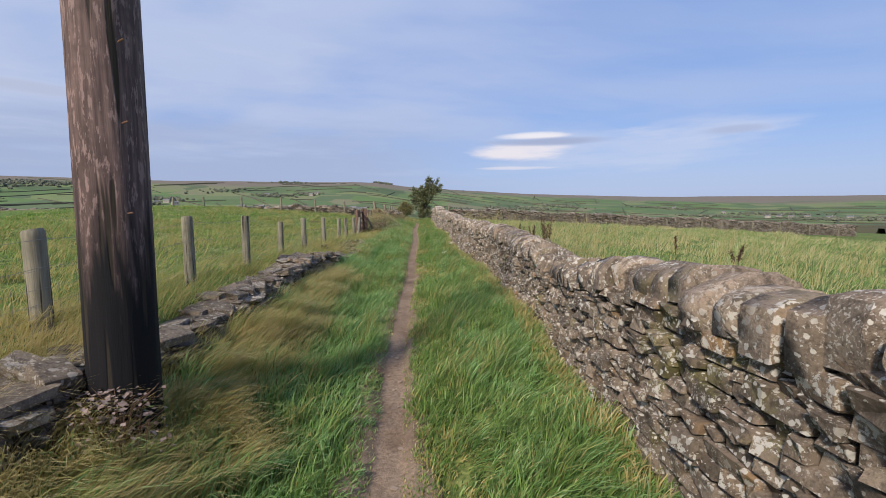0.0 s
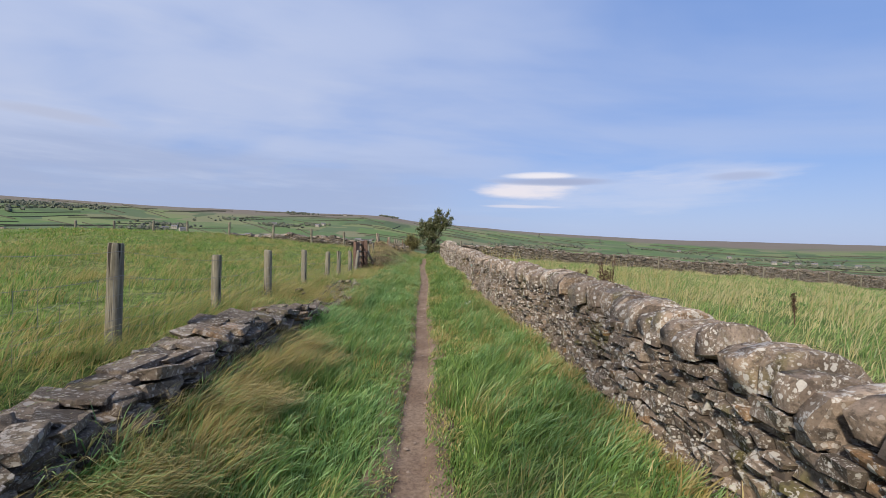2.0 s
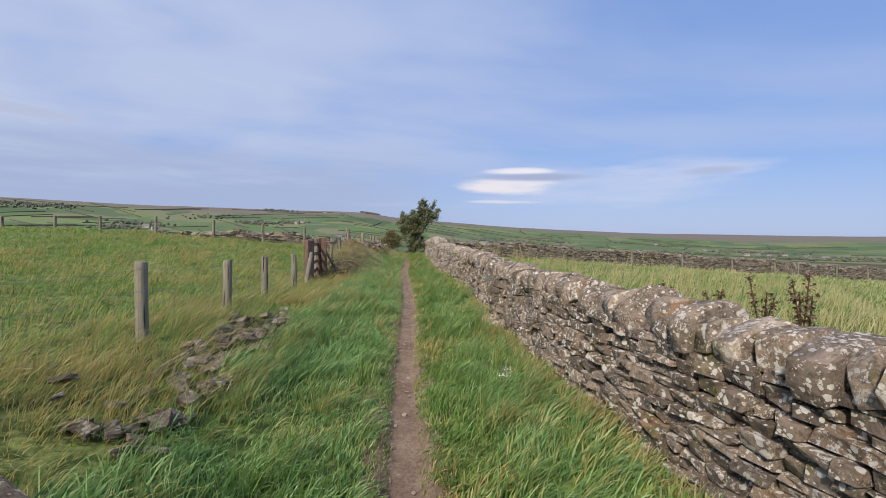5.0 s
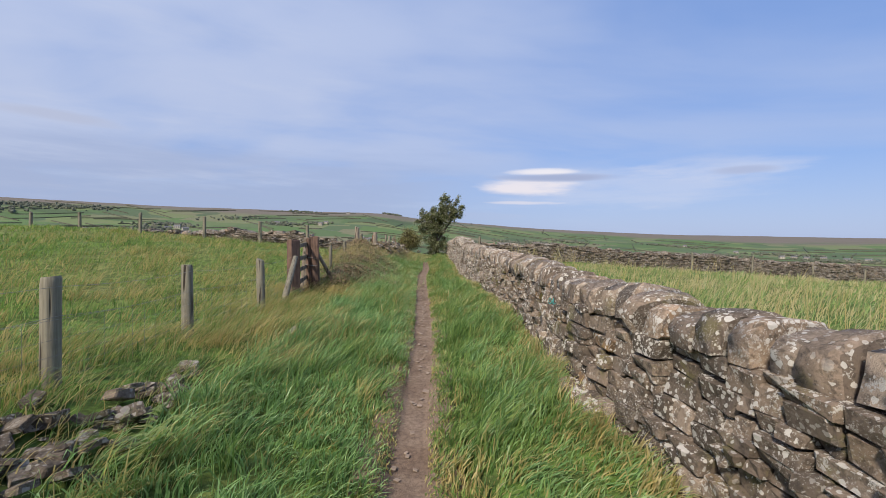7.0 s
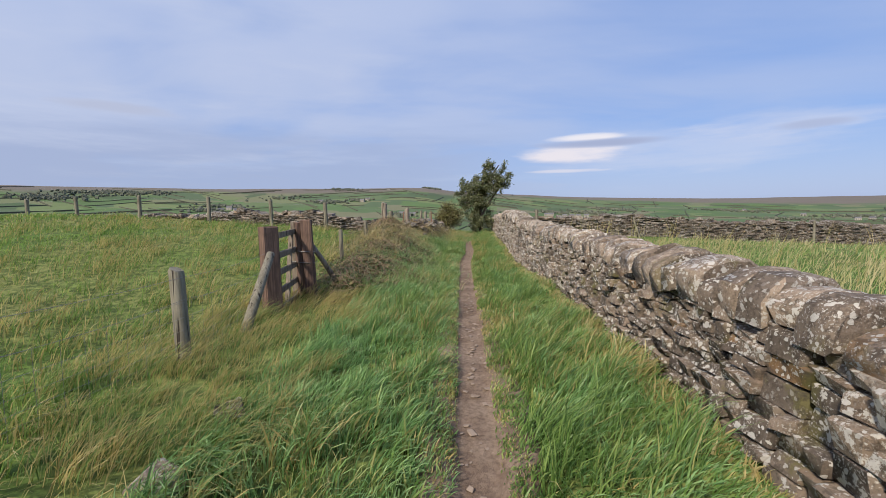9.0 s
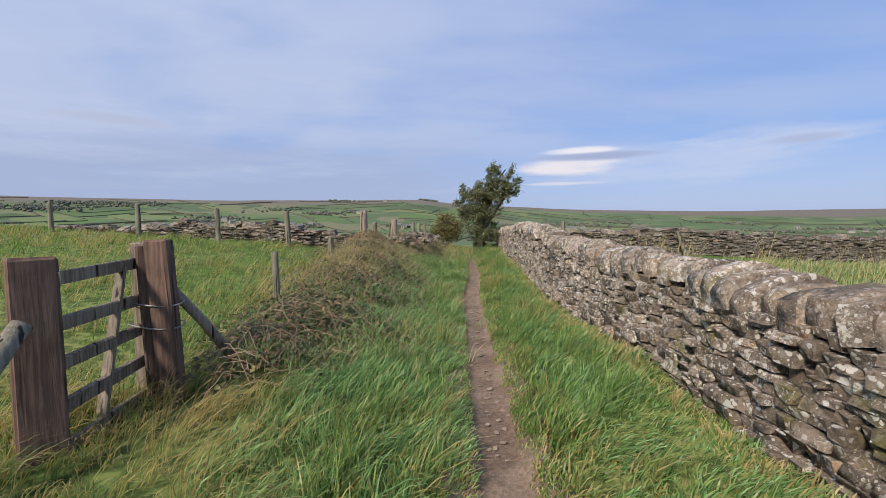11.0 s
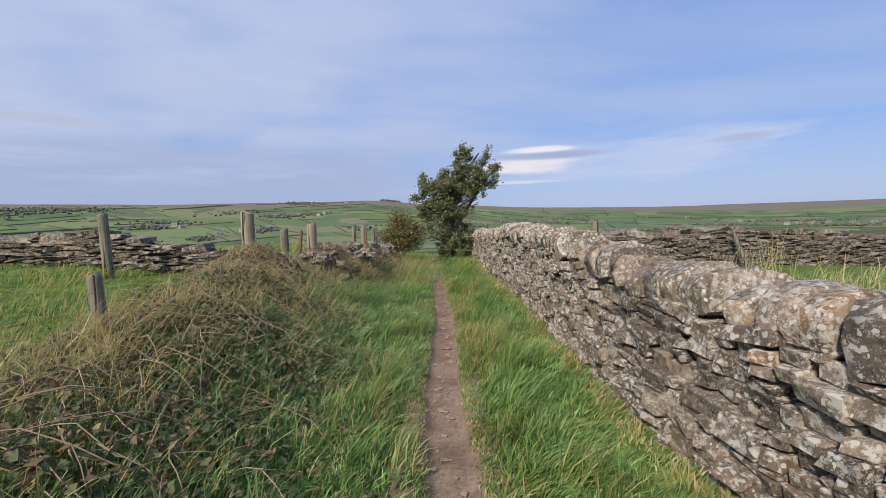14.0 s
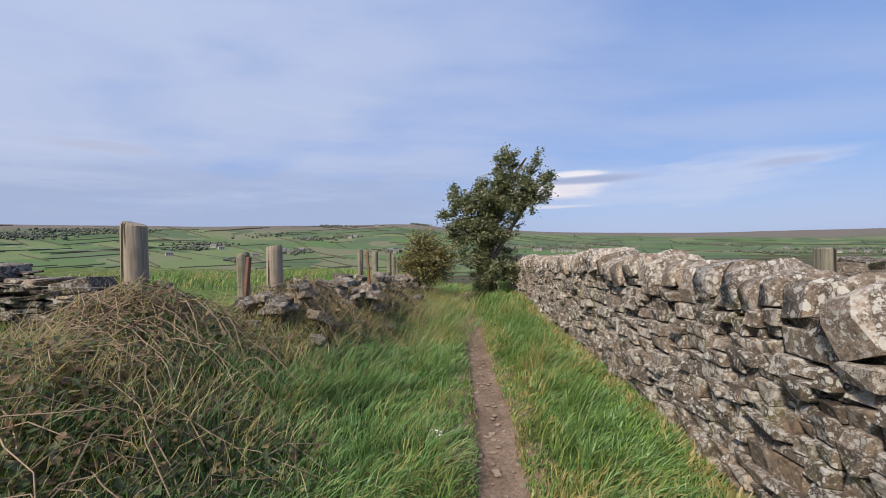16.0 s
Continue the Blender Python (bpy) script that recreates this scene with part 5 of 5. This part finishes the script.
def build_docks():
    r = random.Random(55)
    for x, y, h in [(2.80, 10.95, 0.78), (2.62, 10.7, 0.72), (2.85, 11.45, 0.72), (2.55, 11.75, 0.70), (2.3, 12.3, 0.62), (5.8, 10.3, 0.6), (5.9, 8.3, 0.55)]:
        z = float(land(x, y))
        plant = holder("dock_plant", (x, y, z), "dead dark-brown dock plant with seed heads", "plant", "dead docks in the meadow")
        for k in range(r.randint(2, 4)):
            a, l = r.uniform(0, 6.28), r.uniform(0.02, 0.16)
            top = (x + math.cos(a) * l, y + math.sin(a) * l, z + h * r.uniform(0.8, 1.1))
            child("stalk", mesh_from("stalk", *tube([(x, y, z - 0.02), (x + math.cos(a) * l * 0.4, y + math.sin(a) * l * 0.4, z + h * 0.5), top], [0.010, 0.008, 0.005], 5), M_STALK, True), plant)
            m = 110
            t = rng.uniform(0.45, 1.0, m)
            at = np.stack([x + math.cos(a) * l * t + rng.normal(0, 0.018, m), y + math.sin(a) * l * t + rng.normal(0, 0.018, m), z + (top[2] - z) * t], -1)
            tagged(child("seed_head", mesh_from("seed_head", *leaf_quads(at, rng.uniform(0.02, 0.05, m)), M_STALK), plant), kind="stuff")
    x, y = -2.15, 12.0
    z = float(land(x, y)) + 0.05
    fern = holder("fern", (x, y, z), "small yellow-green fern fronds in the bank", "fern")
    for a in (-0.4, 0.5, 1.5):
        pts = [(x + math.cos(a) * 0.28 * t, y - 0.1 + math.sin(a) * 0.2 * t, z + 0.22 * math.sin(t * 2.2)) for t in np.linspace(0, 1, 12)]
        heap = Heap()
        heap.add(*tube(pts, 0.003, 4))
        for i, p in enumerate(pts[1:]):
            w = 0.075 * (1 - i / 12)
            for s in (-1, 1):
                q = (p[0] - math.sin(a) * w * s, p[1] + math.cos(a) * w * s, p[2] - 0.01)
                heap.add([p, (p[0] + math.cos(a) * 0.022, p[1] + math.sin(a) * 0.022, p[2] + 0.004), q], [[0, 1, 2]])
        child("frond", heap.mesh("frond", M_FERN), fern)


def build_pole_weeds():
    """Dead dark weed at the pole's foot."""
    r = random.Random(66)
    x, y = -1.62, 1.92
    z = float(land(x, y))
    weed = holder("dead_weed", (x, y, z), "withered dark weed at the foot of the pole", "plant")
    heap = Heap()
    for _ in range(46):
        a, l, h = r.uniform(0, 6.28), r.uniform(0.06, 0.24), r.uniform(0.14, 0.36)
        bx, by = x + r.gauss(0, 0.09), y + r.gauss(0, 0.05)
        heap.add(*tube([(bx, by, z - 0.02), (bx + math.cos(a) * l * 0.5, by + math.sin(a) * l * 0.5, z + h * 0.8), (bx + math.cos(a) * l, by + math.sin(a) * l, z + h)], [0.004, 0.003, 0.0015], 4, False))
    child("stems", heap.mesh("stems", M_STALK), weed)
    n = 420
    at = np.stack([x + rng.normal(0, 0.13, n), y + rng.normal(0, 0.08, n), z + rng.uniform(0.04, 0.34, n)], -1)
    child("leaves", mesh_from("leaves", *leaf_quads(at, rng.uniform(0.015, 0.04, n)), M_HEAD), weed, "faded purple-brown seed heads")
    for fx, fy in ((0.06, 10.9), (0.0, 10.75), (-1.95, 24.9)):
        fz = float(land(fx, fy))
        flower = holder("white_flower", (fx, fy, fz), "small white umbel flower in the verge", "flower", "white verge flowers")
        stem = tube([(fx, fy, fz), (fx + 0.02, fy, fz + 0.14)], 0.002, 4)
        child("stem", mesh_from("stem", *stem, M_FERN), flower)
        n = 40
        at = np.stack([fx + 0.02 + rng.normal(0, 0.03, n), fy + rng.normal(0, 0.03, n), fz + 0.14 + rng.normal(0, 0.008, n)], -1)
        child("petals", mesh_from("petals", *leaf_quads(at, rng.uniform(0.008, 0.016, n)), M_PETAL), flower)


# ---- tree and bush ----
def build_woody(name, label, base, limbs, blobs, leaves, size, mat, seed):
    """trunk and limbs as bent rods, a crown of leaves round twigs inside soft clumps."""
    r = random.Random(seed)
    tree = holder(name, base, label, "tree")
    wood = Heap()
    for pts, r0, r1 in limbs:
        wood.add(*tube(pts, np.linspace(r0, r1, len(pts)), 8))
    places = []
    total = sum(b[3] * b[4] * b[5] for b in blobs)
    for cx, cy, cz, rx, ry, rz, shear in blobs:
        n_tw = max(6, int(430 * rx * ry * rz / total))
        for _ in range(n_tw):
            d = Vector((r.gauss(0, 1), r.gauss(0, 1), r.gauss(0, 1))).normalized() * (r.random() ** 0.42) * r.uniform(0.85, 1.25)
            tip = np.array([cx + d.x * rx + shear * d.z * rz, cy + d.y * ry, cz + d.z * rz])
            root = np.array([cx, cy, cz]) + (tip - (cx, cy, cz)) * 0.35 - (0, 0, 0.1)
            bend = (root + tip) / 2 + np.array([r.gauss(0, 0.03), r.gauss(0, 0.03), r.gauss(0.02, 0.03)])
            far = tip + np.array([0.10, 0, 0.06]) * r.uniform(0.2, 1.2)
            wood.add(*tube([root, bend, tip, far], [0.012, 0.008, 0.005, 0.002], 4, False))
            k = max(3, int(leaves / 430 * r.uniform(0.6, 1.4)))
            t = rng.uniform(0.25, 1.0, k)[:, None]
            line = bend + (far - bend) * t
            places.append(line + rng.normal(0, 0.05, (k, 3)))
    child("trunk", wood.mesh("trunk", M_BARK, True), tree, "dark bare trunk and branches")
    at = np.concatenate(places)
    child("crown", mesh_from("crown", *leaf_quads(at, rng.uniform(size * 0.6, size * 1.3, len(at)), 0.2), mat), tree)


def build_trees():
    bx, by = -1.42, 31.7
    bz = float(land(bx, by))
    P = lambda *q: [(bx + a, by + b, bz + c) for a, b, c in q]
    limbs = [(P((0, 0, -0.2), (0.05, 0, 0.5), (-0.02, 0, 1.1), (0.15, 0, 1.8), (0.45, 0, 2.5), (0.8, 0, 3.0)), 0.10, 0.02),
             (P((0.0, 0, 0.5), (-0.25, 0.1, 1.1), (-0.5, 0, 1.7), (-0.65, 0, 2.3)), 0.06, 0.015),
             (P((0.05, 0, 0.8), (0.4, -0.1, 1.4), (0.75, 0, 1.9), (1.1, 0, 2.4)), 0.06, 0.012),
             (P((0.1, 0, 1.4), (0.2, 0.1, 2.2), (0.25, 0, 3.0)), 0.045, 0.01)]
    blobs = [(bx - 0.08, by, bz + 0.62, 0.66, 0.6, 0.62, 0.0), (bx - 0.2, by, bz + 1.4, 0.82, 0.7, 0.60, 0.1), (bx - 0.70, by, bz + 1.9, 0.46, 0.5, 0.52, 0.0), (bx - 0.15, by, bz + 2.1, 0.55, 0.6, 0.55, 0.2),
             (bx + 0.30, by, bz + 2.2, 0.72, 0.7, 0.62, 0.3), (bx + 0.80, by, bz + 2.15, 0.50, 0.55, 0.46, 0.5), (bx + 0.33, by, bz + 2.9, 0.34, 0.4, 0.45, 0.2),
             (bx + 0.88, by, bz + 2.8, 0.24, 0.3, 0.42, 0.8), (bx + 1.18, by, bz + 2.5, 0.24, 0.3, 0.25, 0.6)]
    build_woody("hawthorn_tree", "wind-leaned hawthorn tree with grey-green leaves beside the wall", (bx, by, bz), limbs, blobs, 36000, 0.064, M_TREE, 3)
    bx, by = -2.75, 30.6
    bz = float(land(bx, by))
    limbs = [(P((0, 0, -0.2), (0.02, 0, 0.4), (-0.1, 0, 0.9), (0.0, 0, 1.4)), 0.035, 0.01), (P((0, 0, 0.2), (0.25, 0, 0.7), (0.35, 0, 1.1)), 0.025, 0.008), (P((0, 0, 0.2), (-0.25, 0, 0.6), (-0.4, 0, 1.0)), 0.025, 0.008)]
    blobs = [(bx, by, bz + 0.75, 0.55, 0.5, 0.42, 0.0), (bx - 0.05, by, bz + 1.15, 0.40, 0.4, 0.35, 0.2), (bx + 0.3, by, bz + 0.85, 0.35, 0.4, 0.4, 0.0), (bx - 0.35, by, bz + 0.8, 0.32, 0.35, 0.3, 0.0)]
    build_woody("autumn_bush", "small bush with yellowing and browning leaves", (bx, by, bz), limbs, blobs, 6500, 0.055, M_BUSH, 8)


# ---- across the valley ----
def polar(az, r):
    return math.sin(radians(az)) * r, 8.0 + math.cos(radians(az)) * r


def build_valley():
    r = random.Random(77)
    # field walls and hedges draped over the slopes
    heap = Heap()
    for k in range(620):
        az, d = r.uniform(-58, 58), math.exp(r.uniform(math.log(130), math.log(2300)))
        if d > 1900 and az < 0:
            continue
        x, y = polar(az, d)
        cross = r.random() < 0.62
        ang = radians(-az + r.gauss(0, 9) + (0 if cross else 90)) + (0.35 if az < -10 else 0.0)
        ln = d * r.uniform(0.05, 0.16) * (1.0 if cross else 1.7)
        pts = []
        for t in np.linspace(-0.5, 0.5, 15):
            xx, yy = x + math.cos(ang) * ln * t, y + math.sin(ang) * ln * t
            pts.append((xx, yy, float(land(xx, yy))))
        w, h = 0.9 + d * 0.0004, 1.1 + d * 0.0006
        p = np.array(pts)
        n = np.array([-math.sin(ang), math.cos(ang), 0]) * w
        co = np.concatenate([p - n - (0, 0, 0.5), p - n * 0.5 + (0, 0, h), p + n * 0.5 + (0, 0, h), p + n - (0, 0, 0.5)])
        m = len(p)
        i = np.arange(m - 1)
        tri = np.concatenate([np.stack([i + a * m, i + 1 + a * m, i + 1 + b * m], -1) for a, b in ((0, 1), (1, 2), (2, 3))] + [np.stack([i + a * m, i + 1 + b * m, i + b * m], -1) for a, b in ((0, 1), (1, 2), (2, 3))])
        heap.add(co, tri)
    tagged(new("valley_walls", heap.mesh("valley_walls", M_FARLINE)), "dark field walls and hedges across the valley", "walls", kind="stuff")
    # woods
    woods = Heap()
    spots = [(-47, 1500, 9, 0), (-46, 1650, 60, 4), (-42, 1600, 40, 4), (-36, 1150, 20, 3), (-34, 1250, 26, 4), (-31, 900, 12, 2), (-27, 1450, 14, 5), (-24, 1000, 14, 2.5), (-22, 1300, 26, 3), (-18, 1350, 14, 3), (-12, 1000, 16, 3),
             (-9, 720, 12, 2), (-7, 560, 12, 2), (-8, 2010, 42, 1.6), (0, 800, 20, 4), (3, 1200, 24, 3), (8, 1400, 30, 3), (12, 1500, 30, 3), (16, 1700, 30, 4), (21, 1100, 34, 3), (24, 1150, 26, 3), (28, 1900, 40, 5), (33, 1500, 30, 4), (38, 1700, 40, 5), (43, 1400, 40, 5), (47, 1500, 30, 4), (-50, 1500, 60, 4), (-20, 1800, 20, 3), (6, 900, 18, 3)]
    for az, d, n, spread in spots:
        for _ in range(int(n * 2.6)):
            x, y = polar(az + r.gauss(0, spread * 0.36), d * (1 + r.gauss(0, 0.02)))
            z = float(land(x, y))
            s = r.uniform(2.0, 4.6)
            m = Matrix.Translation((x, y, z + s * 0.7)) @ pose(0, 0, 0, r.uniform(0, 90), r.uniform(0, 90), r.uniform(0, 90)) @ Matrix.Diagonal((s * 1.2, s * 1.2, s * 1.2, 1))
            for q in range(3):
                o = Matrix.Translation((r.gauss(0, s * 0.4), r.gauss(0, s * 0.4), r.gauss(0, s * 0.2)))
                woods.add(*placed(STONES[r.randrange(14)], o @ m))
    tagged(new("far_woods", woods.mesh("far_woods", M_HAZED_WOODS)), "dark clumps of trees on the far slopes", "woods", kind="stuff")
    # farmhouses
    first = holder("farmhouse", (0, 0, 0), "distant stone farmhouse with grey slate roof", "house", "houses across the valley")
    part("wall", box_bm(Matrix.Translation((0, 0, 1.5)) @ Matrix.Diagonal((13, 7, 7, 1)), 0.05), M_HOUSE, first)
    bm = bmesh.new()
    vs = [bm.verts.new(c) for c in [(-6.8, -3.9, 4.9), (6.8, -3.9, 4.9), (6.8, 3.9, 4.9), (-6.8, 3.9, 4.9), (-6.8, 0, 7.8), (6.8, 0, 7.8)]]
    for f in ((0, 1, 5, 4), (2, 3, 4, 5), (0, 4, 3), (1, 2, 5), (3, 2, 1, 0)):
        bm.faces.new([vs[i] for i in f])
    part("roof", bm, M_SLATE, first)
    part("chimney", box_bm(Matrix.Translation((5.6, 0, 8.2)) @ Matrix.Diagonal((0.9, 1.2, 1.8, 1)), 0.05), M_HOUSE, first)
    for x in (-4, 0, 4):
        for z in (1.2, 3.6):
            part("window", box_bm(Matrix.Translation((x, -3.51, z)) @ Matrix.Diagonal((1.3, 0.08, 1.3, 1)), 0.02), M_PANE, first)
    sites = [(-34.5, 1130), (-33.6, 1170), (-32.8, 1120), (-26.5, 1000), (-25.8, 1020), (-25.0, 985), (-23.6, 1010), (-22.8, 1290), (-17.5, 1300), (-16.8, 1340), (-12.2, 1000), (-11.5, 980), (-10.8, 990), (-8.2, 720), (-7.5, 730), (-14, 1750), (7.2, 1250), (7.8, 1270), (9.5, 1240), (10.4, 1260), (11.2, 1280), (12.2, 1300),
             (22, 1050), (23.2, 1080), (29, 1900), (34, 1700), (38, 1500), (39, 1520), (40, 1490), (41.3, 1510), (43, 1460), (44.5, 1480), (-38, 1000), (-29, 950)]
    for k, (az, d) in enumerate(sites):
        x, y = polar(az, d)
        m = pose(x, y, float(land(x, y)) + 1.0, 0, 0, -az + r.uniform(-35, 35))
        if k == 0:
            first.matrix_world = m
            bpy.context.view_layer.update()
        else:
            copy_thing(first, m)


build_ground()
build_path()
build_ruined_wall()
build_pole()
build_fences()
build_gate()
build_pole_weeds()
build_trees()
build_brambles()
build_bramble_straw()
build_docks()
build_valley()
field_wall("wall_north_east", "grey tumbled dry-stone wall across the meadow's far side", [(0.2, 27.4), (4.5, 28.2), (12, 29.9), (20, 31.6), (34, 34.6)], [1.38, 1.30, 0.98, 0.62, -0.05], 0.5, 5, 0.05)
field_wall("wall_north_west", "dark tumbled dry-stone wall across the pasture's far side", [(-40, 27.5), (-20, 26.6), (-13.5, 26.0), (-9, 25.9), (-6.4, 25.85), (-4.4, 25.8)], [1.35, 1.45, 1.50, 1.68, 1.52, 1.30], 0.5, 6, 0.06)
build_bramble_ruin()
build_grass()
build_long_wall()
